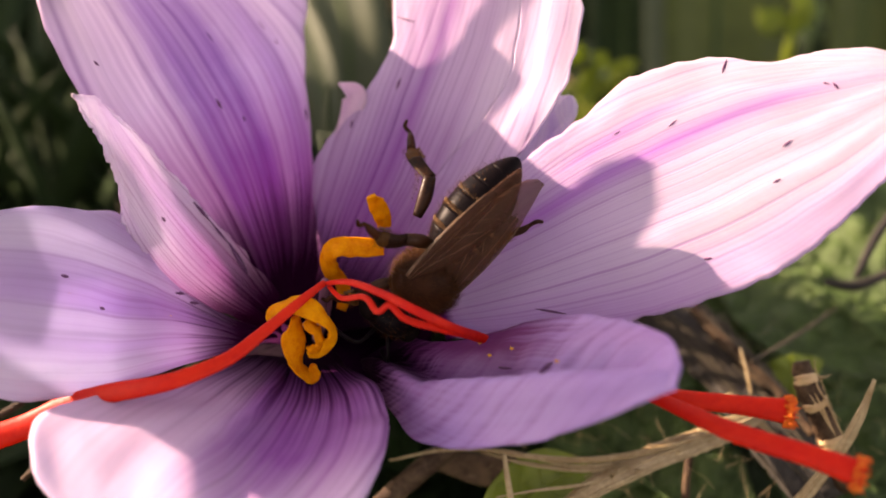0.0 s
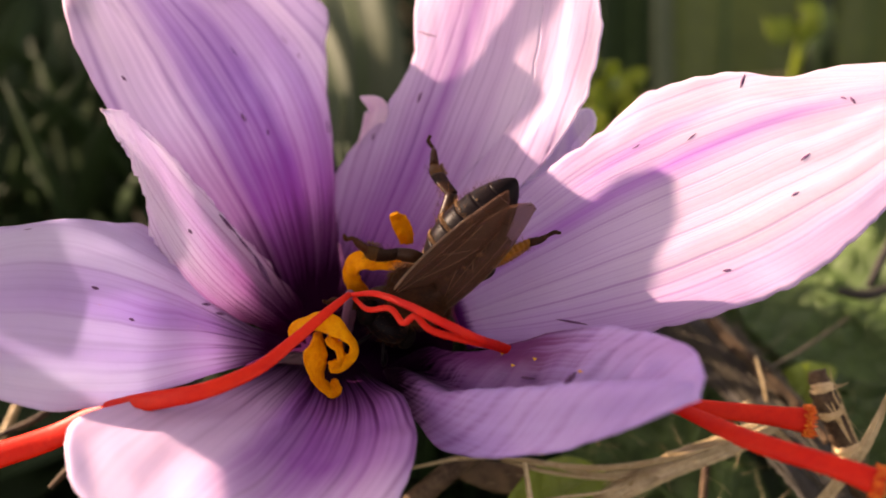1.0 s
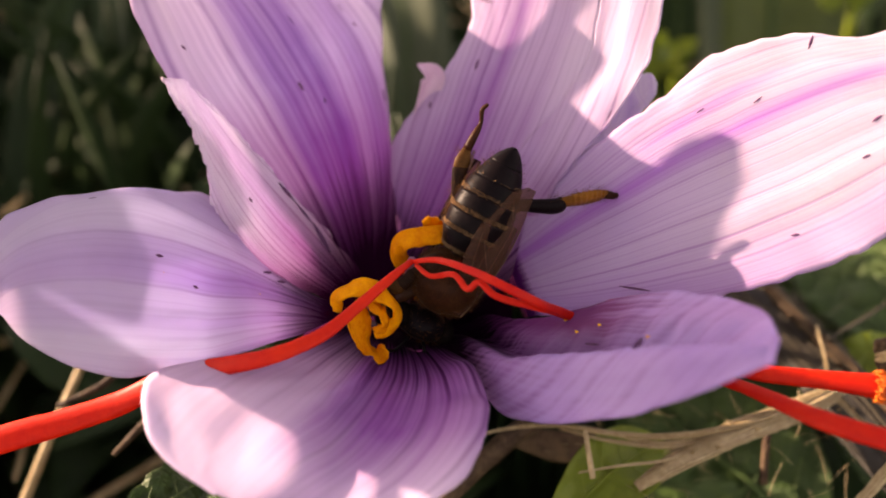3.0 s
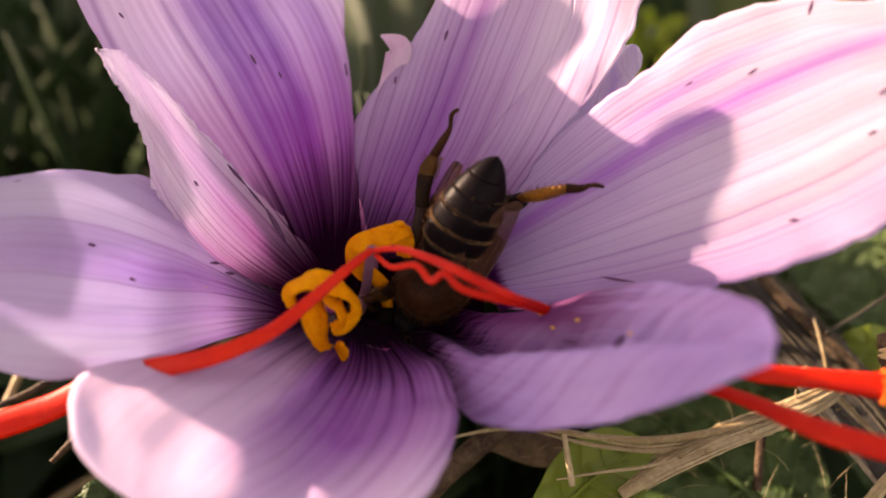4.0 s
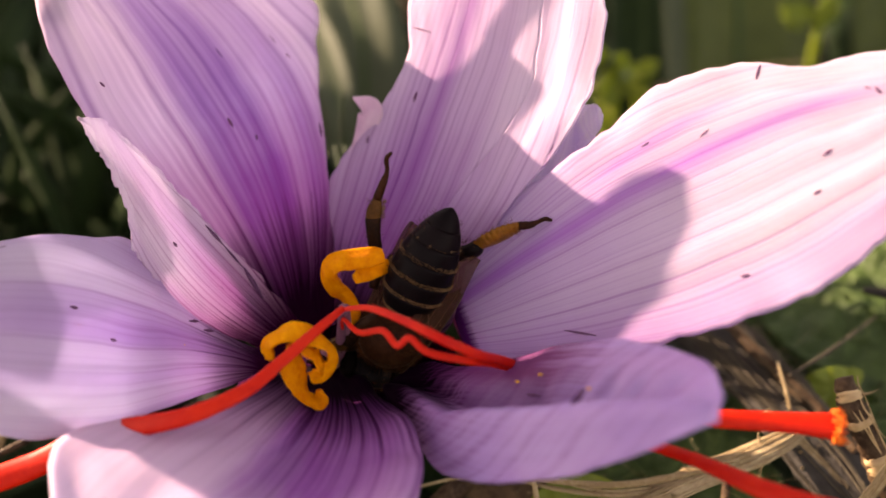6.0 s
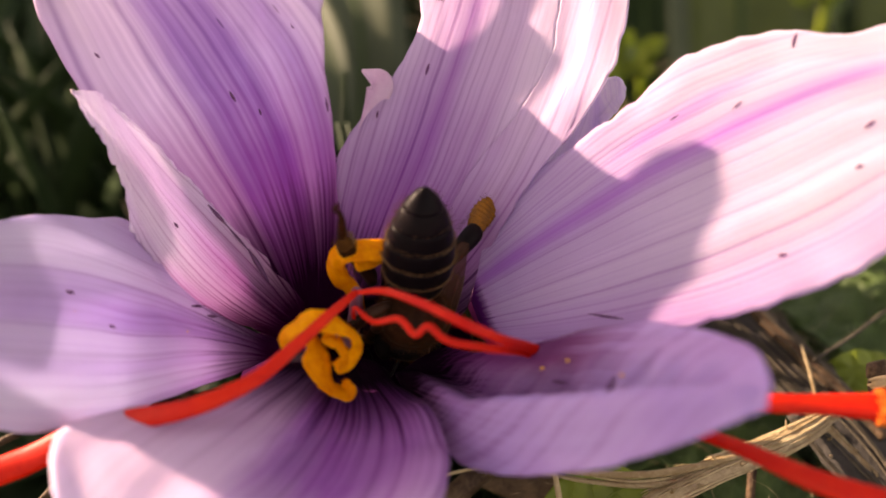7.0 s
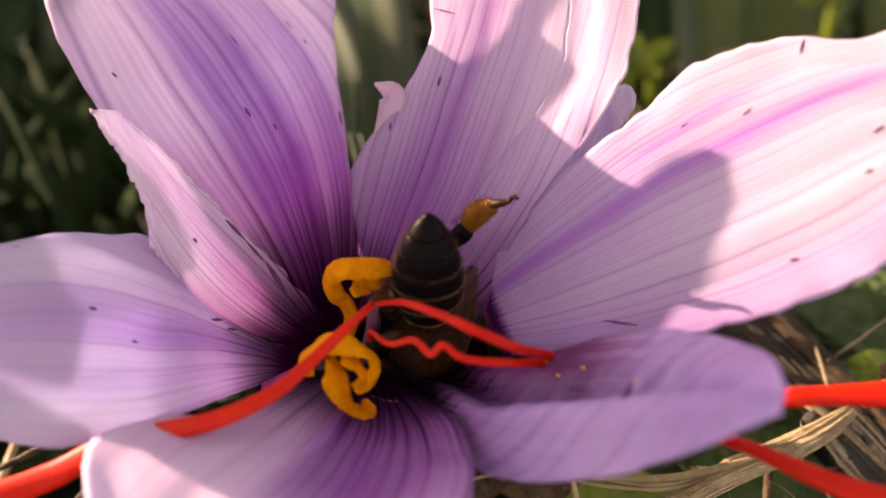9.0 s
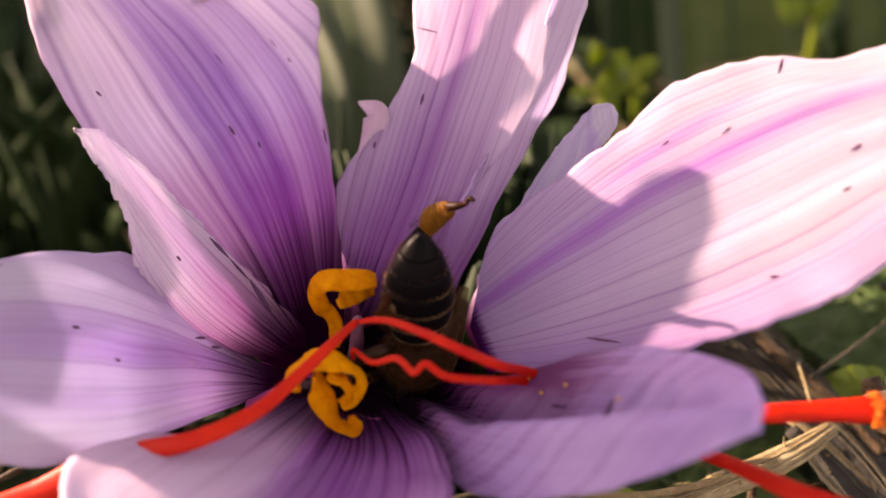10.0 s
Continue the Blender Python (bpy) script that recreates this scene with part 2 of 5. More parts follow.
M_CHITIN_BROWN = plain("bee_chitin_brown", (0.018, 0.006, 0.003), (0.060, 0.020, 0.008), 700, 0.4, 0.3, 0.00006, 0.0, 0.06)
M_BASKET = plain("bee_leg_amber", (0.11, 0.035, 0.004), (0.36, 0.135, 0.012), 1700, 0.4, 0.9, 0.00012, 0.2, 0.2, (1, 0.5, 1))
M_FUR = plain("bee_fur", (0.050, 0.020, 0.008), (0.17, 0.075, 0.028), 900, 0.8, 0.2, 0.00005, 0.2, 0.1)
M_BAND = plain("bee_hair_band", (0.17, 0.090, 0.044), (0.36, 0.23, 0.12), 1500, 0.8, 0.6, 0.0001, 0.15, 0.1)
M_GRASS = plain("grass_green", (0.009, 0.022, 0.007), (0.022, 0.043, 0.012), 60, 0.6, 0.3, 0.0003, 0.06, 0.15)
M_LEAF = plain("leaf_rugose_green", (0.026, 0.055, 0.012), (0.075, 0.13, 0.030), 220, 0.5, 0.9, 0.0010, 0.2, 0.3)
M_RIB = plain("leaf_rib_green", (0.035, 0.065, 0.018), (0.075, 0.12, 0.036), 200, 0.6, 0.4, 0.0003, 0.1, 0.2)
M_LEAF_GREY = plain("leaf_grey_green", (0.055, 0.075, 0.038), (0.10, 0.122, 0.066), 80, 0.6, 0.3, 0.0003, 0.25)
M_LEAF_LIGHT = plain("leaf_yellow_green", (0.16, 0.22, 0.02), (0.28, 0.34, 0.04), 150, 0.5, 0.3, 0.0003, 0.45)
M_STRAW = plain("dry_straw", (0.26, 0.18, 0.085), (0.62, 0.50, 0.30), 420, 0.55, 0.8, 0.0003, 0.15, 0.35, (1, 1, 1))
M_TWIG = plain("twig_brown", (0.030, 0.015, 0.008), (0.17, 0.11, 0.06), 520, 0.7, 0.9, 0.0003, 0.0, 0.2)
M_TWIG_SCAR = plain("twig_inner_wood", (0.40, 0.27, 0.13), (0.60, 0.44, 0.25), 400, 0.7, 0.5, 0.0002)
M_STEM_GREY = plain("stem_weathered_grey", (0.027, 0.025, 0.023), (0.064, 0.058, 0.051), 260, 0.8, 0.9, 0.0003, 0.0, 0.1)
M_FIBRE = plain("fibre_grey_tan", (0.045, 0.038, 0.027), (0.12, 0.10, 0.07), 400, 0.7, 0.5, 0.0002, 0.1, 0.2)
M_SOIL = plain("soil_dark", (0.010, 0.008, 0.006), (0.035, 0.028, 0.020), 90, 0.9, 1.0, 0.002)
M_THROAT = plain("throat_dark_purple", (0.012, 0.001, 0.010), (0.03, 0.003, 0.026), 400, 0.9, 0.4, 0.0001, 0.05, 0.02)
M_SCAR = plain("petal_scar_dark", (0.08, 0.02, 0.08), (0.18, 0.07, 0.16), 900, 0.7, 0.3, 0.00005)
M_LEG = plain("bee_leg_brown", (0.010, 0.004, 0.003), (0.050, 0.020, 0.009), 1100, 0.4, 0.4, 0.00006, 0.1, 0.15)
M_AMBER = plain("bee_brush_amber", (0.020, 0.008, 0.003), (0.13, 0.055, 0.014), 1100, 0.45, 0.4, 0.00006, 0.2, 0.1)
M_SHIN = plain("bee_tibia_brown", (0.008, 0.003, 0.002), (0.035, 0.014, 0.006), 1100, 0.45, 0.4, 0.00006, 0.1, 0.08)
M_EYE = plain("bee_eye_dull_black", (0.003, 0.002, 0.002), (0.008, 0.005, 0.004), 1500, 0.7, 0.5, 0.00003, 0.0, 0.02)
M_POLLEN = plain("pollen_yellow", (0.80, 0.36, 0.02), (0.90, 0.55, 0.05), 900, 0.7)


# ---- builders ----
def finish(bm, name, mat, smooth=True):
    me = bpy.data.meshes.new(name)
    bmesh.ops.recalc_face_normals(bm, faces=bm.faces)
    bm.to_mesh(me)
    bm.free()
    me.materials.append(mat)
    if smooth:
        me.polygons.foreach_set("use_smooth", [True] * len(me.polygons))
    return me


def part(name, bm, mat, parent=None, label="", smooth=True):
    ob = new(name, finish(bm, name, mat, smooth))
    if parent is not None:
        ob.parent = parent
    if label:
        ob["label"] = label
    return ob


def spline(points, n):
    """n + 1 points on a smooth line through the given ones (any dimension)."""
    p = np.array(points, float)
    p = np.vstack([2 * p[0] - p[1], p, 2 * p[-1] - p[-2]])
    m = len(p) - 3
    res = []
    for i in range(n + 1):
        x = min(i / n * m, m - 1e-9)
        j, t = int(x), x - int(x)
        a, b, c, d = p[j:j + 4]
        res.append(0.5 * (2 * b + (c - a) * t + (2 * a - 5 * b + 4 * c - d) * t * t + (3 * b - a - 3 * c + d) * t ** 3))
    return np.array(res)


def frames_along(line, hint=(0, 0, 1)):
    """Tangent, side and normal at each point of a line."""
    tan = np.gradient(line, axis=0)
    tan /= np.linalg.norm(tan, axis=1)[:, None] + 1e-12
    side = np.cross(tan, np.array(hint, float))
    side /= np.linalg.norm(side, axis=1)[:, None] + 1e-12
    nor = np.cross(side, tan)
    return tan, side, nor


def add_tube(bm, points, radii, n=24, seg=8, flat=1.0, hint=(0, 0, 1), rough=0.0, seed=0):
    """A tapering tube along a smooth line; flat < 1 squashes it along its normal."""
    rnd = random.Random(seed)
    line = spline(points, n)
    rad = spline([[r] for r in radii], n)[:, 0]
    tan, side, nor = frames_along(line, hint)
    rings = []
    for c, r, s, m in zip(line, rad, side, nor):
        ring = []
        for a in range(seg):
            w = 2 * math.pi * a / seg
            q = max(r, 1e-6) * (1 + rough * rnd.uniform(-1, 1))
            ring.append(bm.verts.new(c + s * q * math.cos(w) + m * q * flat * math.sin(w)))
        rings.append(ring)
    for r0, r1 in zip(rings, rings[1:]):
        for a in range(seg):
            bm.faces.new((r0[a], r0[(a + 1) % seg], r1[(a + 1) % seg], r1[a]))
    bm.faces.new(rings[0][::-1])
    bm.faces.new(rings[-1])
    return bm


def tube(points, radii, **kw):
    return add_tube(bmesh.new(), points, radii, **kw)


def add_blade(bm, points, widths, hint=(0, 0, 1), n=16, cols=4, cup=0.15, thick=0.0002):
    """A leaf or blade: a strip with a hollow across it and a real thickness."""
    line = spline(points, n)
    wid = spline([[w] for w in widths], n)[:, 0]
    tan, side, nor = frames_along(line, hint)
    top, low = [], []
    for c, w, s, m in zip(line, wid, side, nor):
        w = max(w, 1e-5)
        t, l = [], []
        for j in range(cols + 1):
            x = 2 * j / cols - 1
            q = c + s * w * x / 2 + m * cup * w * x * x
            t.append(bm.verts.new(q + m * thick / 2))
            l.append(bm.verts.new(q - m * thick / 2))
        top.append(t)
        low.append(l)
    for i in range(n):
        for j in range(cols):
            bm.faces.new((top[i][j], top[i][j + 1], top[i + 1][j + 1], top[i + 1][j]))
            bm.faces.new((low[i][j], low[i + 1][j], low[i + 1][j + 1], low[i][j + 1]))
        bm.faces.new((top[i][0], top[i + 1][0], low[i + 1][0], low[i][0]))
        bm.faces.new((top[i][cols], low[i][cols], low[i + 1][cols], top[i + 1][cols]))
    for j in range(cols):
        bm.faces.new((top[0][j], low[0][j], low[0][j + 1], top[0][j + 1]))
        bm.faces.new((top[n][j], top[n][j + 1], low[n][j + 1], low[n][j]))
    return bm


def blade(points, widths, **kw):
    return add_blade(bmesh.new(), points, widths, **kw)


def add_ball(bm, centre, radii, turn=None, rings=12, seg=16):
    mat = Matrix.Translation(centre) @ (turn.to_4x4() if turn else Matrix()) @ Matrix.Diagonal((*radii, 1))
    bmesh.ops.create_uvsphere(bm, u_segments=seg, v_segments=rings, radius=1, matrix=mat)
    return bm


# ---- the crocus flower ----
FLOWER = Vector((-0.010, 0.049, 0.0))
flower = tagged(new("crocus_flower"), "open lilac saffron crocus with dark purple throat on the ground", "flower")
flower.location = FLOWER

# origin, turn, unit of the height terms, start and length along the axis, height terms, left and right margin; millimetres but for the origin
TEPALS = {
    'A': ((-0.01036, 0.04865, 0.05007), (49.83, 1.58, 40.66), 34.71, -0.79, 37.15, (0.13, -0.15, -0.99, -4.09, 1.61, 1.04),
     (0.56, -2.67, -3.54, -4.79, -5.79, -6.23, -6.51, -6.46, -5.66, -4.83, -4.21, -3.44, -2.69, -1.94, -1.75),
     (0.77, 3.61, 5.65, 7.26, 8.80, 10.31, 11.63, 6.12, 0.25, -0.42, -0.41, -0.68, -0.90, -1.47, -1.64)),
    'G': ((-0.01145, 0.04828, 0.05041), (51.56, -15.49, 47.22), 19.56, -0.58, 20.70, (0.00, 0.90, 2.20, -0.13, -0.30, -2.22),
     (-0.04, -1.45, -2.39, -3.41, -3.54, -3.40, -2.99, -1.91, -1.23, -0.84, -0.58, -0.37, -0.22, -0.12, -0.10),
     (0.09, 1.35, 1.51, 1.49, 1.45, 1.36, 1.27, 1.28, 1.30, 1.25, 1.18, 1.02, 0.60, 0.08, -0.05)),
    'B': ((-0.00693, 0.04963, 0.04970), (51.81, 1.69, -31.56), 31.52, -1.51, 33.89, (0.22, -1.02, -1.99, 2.75, 1.64, 1.97),
     (-1.65, -3.37, -5.13, -6.55, -5.77, -4.47, -4.00, -4.99, -5.97, -5.84, -5.73, -4.58, -3.52, -2.87, -2.71),
     (-1.45, 4.63, 5.52, 6.06, 7.04, 8.42, 9.22, 9.11, 8.66, 7.64, 6.46, 4.62, 3.01, 2.03, 1.78)),
    'H': ((0.00183, 0.04973, 0.05015), (50.28, 2.85, -37.24), 16.50, -2.42, 19.22, (0.01, 0.06, 0.50, 0.27, -0.61, -0.51),
     (-1.34, -3.63, -3.74, -3.84, -3.55, -3.23, -2.93, -2.70, -2.49, -2.07, -1.65, -1.30, -1.03, -0.41, -0.22),
     (-1.20, 1.20, 2.80, 4.70, 5.80, 6.04, 5.61, 4.59, 2.83, 0.64, 0.79, 0.83, 0.66, 0.18, -0.08)),
    'C': ((0.00060, 0.04704, 0.05207), (37.44, 28.38, -67.71), 31.77, -0.55, 32.82, (0.61, 2.11, 1.42, 0.79, -3.30, -1.45),
     (-2.20, -6.60, -7.50, -7.70, -8.20, -8.92, -8.34, -7.39, -5.47, -4.83, -4.18, -3.20, -2.11, -1.27, -1.06),
     (1.10, 2.43, 3.83, 5.06, 5.82, 6.13, 6.24, 5.72, 4.93, 4.08, 3.24, 2.39, 1.76, 0.02, -0.75)),
    'D': ((-0.00380, 0.04353, 0.05082), (32.86, 17.86, -112.57), 21.58, -2.54, 24.25, (0.02, 1.19, -1.90, 0.35, -1.96, 1.83),
     (-0.87, -2.67, -2.46, -2.45, -3.16, -3.45, -3.48, -3.42, -3.10, -2.63, -2.15, -1.67, -1.02, -0.05, 0.24),
     (-0.75, 1.46, 3.12, 4.77, 5.15, 5.10, 4.89, 4.41, 3.83, 3.26, 2.72, 2.28, 1.78, 1.46, 1.37)),
    'E': ((-0.00910, 0.04577, 0.04963), (13.73, 1.18, 168.06), 17.16, -2.80, 20.72, (0.23, -0.79, 4.91, 5.16, 0.95, -5.71),
     (2.59, -1.52, -3.34, -5.26, -6.74, -7.72, -8.28, -8.50, -8.42, -7.95, -6.66, -4.85, -2.44, 1.03, 3.52),
     (2.76, 4.71, 4.65, 4.81, 5.32, 6.36, 8.83, 10.41, 11.04, 10.68, 9.94, 9.14, 7.68, 5.42, 4.56)),
    'F': ((-0.01195, 0.04671, 0.05083), (26.58, -19.61, 101.84), 23.01, -0.81, 24.28, (0.23, -0.24, 4.07, 0.55, 0.32, -4.10),
     (0.23, -0.97, -2.33, -3.66, -4.72, -5.58, -6.13, -6.14, -5.55, -4.56, -3.59, -2.31, -1.37, 0.70, 1.48),
     (0.27, 0.83, 1.92, 3.60, 7.58, 7.45, 7.28, 6.94, 6.48, 6.02, 5.25, 4.58, 3.22, 2.09, 1.81)),
}


def smooth_margin(table, count):
    """The margin resampled at even steps of the rib number, smoothed."""
    return spline([[x] for x in table], count)[:, 0]


def tepal(key, mat, label, fray=0.12, wave=0.15, thick=0.00018, pivot=None, warp=None, span=(0.0, 1.0), holder=None, name="petal"):
    origin, turn, unit, start, length, terms, left, right = TEPALS[key]
    rows, cols = 84, 44
    le, ri = smooth_margin(left, rows), smooth_margin(right, rows)
    local = pose(*origin, *turn)
    # smooth course of the veins: a cubic middle line and half width
    ss = np.sin(np.pi / 2 * np.arange(rows + 1) / rows)
    keep = (ss > 0.04) & (ss < 0.93)
    mid = np.polyfit(ss[keep], (le + ri)[keep] / 2, 2)
    half = np.polyfit(ss[keep], (ri - le)[keep] / 2, 3)
    verts, uvs = [], []
    for i in range(rows + 1):
        s = math.sin(math.pi / 2 * i / rows)
        v = start + length * s
        ragged = noise.noise(Vector((s * 30, ord(key[0]), 0.3))) * fray + noise.noise(Vector((s * 90, ord(key[0]), 7.1))) * fray * 0.5
        ragged2 = noise.noise(Vector((s * 30, ord(key[0]), 4.3))) * fray + noise.noise(Vector((s * 90, ord(key[0]), 9.1))) * fray * 0.5
        for j in range(cols + 1):
            c = span[0] + (span[1] - span[0]) * j / cols
            u = le[i] + ragged + (ri[i] + ragged2 - le[i] - ragged) * c
            a, b = u / unit, v / unit
            h = terms[0] + terms[1] * a + terms[2] * b + terms[3] * a * a + terms[4] * a * b + terms[5] * b * b
            # pleats that run lengthwise, waves at the margin
            ends = min(1.0, 4 * s) * min(1.0, 3 * (1 - s) + 0.25)
            h += 0.008 * ends * math.sin(c * 75 + 2 * noise.noise(Vector((c * 6, s * 2, ord(key[0])))))
            h += 0.30 * ends * (noise.noise(Vector((c * 3.1, s * 2.2, ord(key[0]) + 0.7))) + 0.5 * noise.noise(Vector((c * 8, s * 2.0, ord(key[0]) + 2.7)))) * wave / 0.15
            rim = (2 * c - 1) ** 6
            h += wave * rim * math.sin(s * 23 + 5 * noise.noise(Vector((s * 5, c, ord(key[0])))))
            if warp:
                u, v2, h = warp(c, s, u, v, h)
            else:
                v2 = v
            verts.append(local @ Vector((u / 1000, v2 / 1000, h / 1000)) - FLOWER)
            uvs.append((0.5 + 0.5 * (u - np.polyval(mid, s)) / max(np.polyval(half, s), 0.6), s))
    me = bpy.data.meshes.new(name)
    w = cols + 1
    faces = [(i * w + j, i * w + j + 1, (i + 1) * w + j + 1, (i + 1) * w + j) for i in range(rows) for j in range(cols)]
    shift = Vector(pivot) - FLOWER if pivot else Vector((0, 0, 0))
    me.from_pydata([p - shift for p in verts], [], faces)
    layer = me.uv_layers.new(name="UVMap")
    for loop in me.loops:
        layer.data[loop.index].uv = uvs[loop.vertex_index]
    me.polygons.foreach_set("use_smooth", [True] * len(me.polygons))
    me.materials.append(mat)
    ob = new(name, me)
    ob.parent = holder or flower
    ob.location = shift - (holder.location if holder else Vector())
    ob["label"] = label
    sol = ob.modifiers.new("thickness", "SOLIDIFY")
    sol.thickness, sol.offset = thick, 0.0
    return ob


def on_tepal(key, u, v):
    """The place on a tepal's smooth surface, u across and v along it in millimetres."""
    origin, turn, unit, start, length, terms = TEPALS[key][:6]
    a, b = u / unit, v / unit
    h = terms[0] + terms[1] * a + terms[2] * b + terms[3] * a * a + terms[4] * a * b + terms[5] * b * b
    return pose(*origin, *turn) @ Vector((u / 1000, v / 1000, h / 1000))


def folded_edge(c, s, u, v, h):
    """The sunward margin is folded down along a line, and two pleats run beside it."""
    fade = min(1.0, max(0.0, (s - 0.25) / 0.2))
    line = 0.10 + 0.05 * s + 0.012 * noise.noise(Vector((s * 6, 0.4, 1.0)))
    h -= 0.75 * fade * max(0.0, 1 - c / line)
    for at, deep in ((0.24, 0.16), (0.31, 0.10), (0.62, 0.10), (0.74, 0.08)):
        x = c - at - 0.02 * noise.noise(Vector((s * 4, at * 9, 3.0)))
        h -= deep * min(1.0, s * 3) * math.exp(-(x / 0.014) ** 2)
    return u, v, h


petal_a = tepal("A", M_PETAL_STRIPED, "tall lilac petal with dark purple stripes", warp=folded_edge)
# an unseen narrow lobe added past the tall petal's tip to shape its shadow
bm = bmesh.new()
lobe_rows = []
for v, u0, u1 in spline([(24.6, 3.2, 6.6), (26.0, 3.9, 6.2), (29.7, 3.9, 6.1), (31.9, 3.9, 6.15), (32.5, 4.3, 6.25), (32.8, 5.2, 6.3), (35.8, 5.4, 6.4), (38.3, 5.4, 6.5), (41.0, 5.5, 6.5), (43.0, 5.9, 6.4)], 48):
    lobe_rows.append([bm.verts.new(on_tepal("A", u0 + (u1 - u0) * j / 6, v) - FLOWER) for j in range(7)])
for r0, r1 in zip(lobe_rows, lobe_rows[1:]):
    for j in range(6):
        bm.faces.new((r0[j], r0[j + 1], r1[j + 1], r1[j]))
lobe = part("petal_lobe", bm, M_PETAL_MARGIN, flower, "unseen narrow lobe added at the tall petal's tip to cast shade")
lobe_thick = lobe.modifiers.new("thickness", "SOLIDIFY")
lobe_thick.thickness = 0.00018
petal_g = tepal("G", M_PETAL_FRAYED, "pale pink narrow petal with a frayed margin", fray=0.3)
PETAL_B_FOOT = (-0.00735, 0.05003, 0.04988)
petal_b = tepal("B", M_PETAL, "upright lilac petal, pale at its margin", fray=0.18, pivot=PETAL_B_FOOT, span=(0.0, 0.70))


# the far side of the upright petal, which the bee folds back along a crease at the end
CREASE_FOOT, CREASE_TOP = on_tepal("B", 2.1, 2.0), on_tepal("B", 4.9, 26.0)
petal_b_fold = tepal("B", M_PETAL, "pale margin of the upright petal, folded back along a crease", fray=0.18, pivot=CREASE_FOOT, span=(0.70, 1.0), holder=petal_b, name="petal_margin")


def sunk_base(c, s, u, v, h):
    """The narrow base lies deep behind the petals before it."""
    return u, v, h - 1.2 * max(0.0, 1 - s / 0.34) ** 2


tepal("H", M_PETAL_BLUSH, "small pale lobed petal behind the others", fray=0.2, warp=sunk_base)
petal_c = tepal("C", M_PETAL_PALE, "broad spreading lilac petal with a purple midline", fray=0.2)


def rolled(c, s, u, v, h):
    """A ridge along the petal where its near margin rolls over, and a hollow behind it."""
    swell = math.sin(math.pi * min(1.0, s * 1.02)) ** 0.6
    x = c - 0.50 - 0.08 * s + 0.012 * noise.noise(Vector((s * 5, 0.3, 0.0)))
    lip = 1 / (1 + math.exp(-x / 0.022)) * math.exp(-(max(x, 0.0) / 0.34) ** 2)
    h += swell * (2.2 * lip - 1.1 * math.exp(-((x + 0.15) / 0.13) ** 2))
    h += 0.08 * swell * lip * math.sin(s * 85 + 4 * noise.noise(Vector((s * 6, c * 2, 8.0))))
    crimp = math.exp(-((c - 0.30) / 0.2) ** 2)
    h += swell * crimp * (0.16 * math.sin(s * 62 + c * 16 + 3 * noise.noise(Vector((s * 4, c * 3, 1.0)))) + 0.10 * noise.noise(Vector((s * 7, c * 4, 5.0))))
    return u, v, h


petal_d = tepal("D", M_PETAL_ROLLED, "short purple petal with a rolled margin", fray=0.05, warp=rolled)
def creased(c, s, u, v, h):
    """A fold beside the rayed middle and a raised, crumpled lobe beyond it."""
    swell = math.sin(math.pi * min(1.0, 0.12 + 0.88 * s)) ** 0.7
    x = c - 0.50 - 0.10 * math.sin(s * 3.2) + 0.16 * s ** 3 + 0.03 * noise.noise(Vector((s * 5, 0.7, 2.0)))
    k = swell * ((2.7 - 2.4 * min(1.0, max(0.0, (c - 0.5) / 0.5))) / (1 + math.exp(-x / 0.035)) - 0.4 * math.exp(-((x + 0.05) / 0.05) ** 2))
    k *= min(1.0, max(0.0, (s - 0.12) * 3.2))
    far = min(1.0, max(0.0, (c - 0.55) / 0.2))
    k += far * swell * (0.42 * noise.noise(Vector((c * 7, s * 5, 3.0))) + 0.20 * noise.noise(Vector((c * 16, s * 9, 5.0))))
    near = math.exp(-((c - 0.06) / 0.08) ** 2)
    h += swell * near * (0.5 + 0.35 * math.sin(s * 19 + 2 * noise.noise(Vector((s * 4, 0.2, 6.0)))))
    return u + k * LIFT.x, v + k * LIFT.y, h + k * LIFT.z


PETAL_E_FOOT = (-0.0085, 0.0435, 0.0505)
LIFT = pose(0, 0, 0, *TEPALS["E"][1]).inverted() @ Vector((0.27, -0.62, 0.74))
petal_e = tepal("E", M_PETAL_SHORT, "short broad petal with dark rays from the throat", fray=0.05, warp=creased, pivot=PETAL_E_FOOT)
def drooping(c, s, u, v, h):
    """The near margin and the tip hang lower than the rest."""
    k = -3.2 * min(1.0, s * 2.2) * max(0.0, 1 - c / 0.70) ** 1.3 - 1.6 * max(0.0, (s - 0.8) / 0.2) ** 2
    return u + k * DROOP.x, v + k * DROOP.y, h + k * DROOP.z


DROOP = pose(0, 0, 0, *TEPALS["F"][1]).inverted() @ Vector((0.34, -0.68, 0.65))
petal_f = tepal("F", M_PETAL_ARCHED, "arched pale bluish lilac petal", fray=0.06, warp=drooping)

# the curled corner of the upright petal's margin
part("curled_margin", blade([Vector(p) - Vector(PETAL_B_FOOT) for p in ((-0.00800, 0.05855, 0.05852), (-0.00724, 0.05931, 0.05981), (-0.00655, 0.05983, 0.06113), (-0.00639, 0.06010, 0.06213), (-0.00731, 0.05981, 0.06305))],
                                  [0.0002, 0.0008, 0.0015, 0.0016, 0.0002], hint=(0.2, -0.8, 0.5), n=24, cols=8, cup=0.3), M_PETAL_MARGIN, petal_b, "pale curled corner of the petal")

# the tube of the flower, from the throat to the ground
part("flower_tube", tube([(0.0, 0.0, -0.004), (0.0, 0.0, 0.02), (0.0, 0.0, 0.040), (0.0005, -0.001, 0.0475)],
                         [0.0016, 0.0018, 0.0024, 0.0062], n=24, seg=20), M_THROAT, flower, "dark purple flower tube")


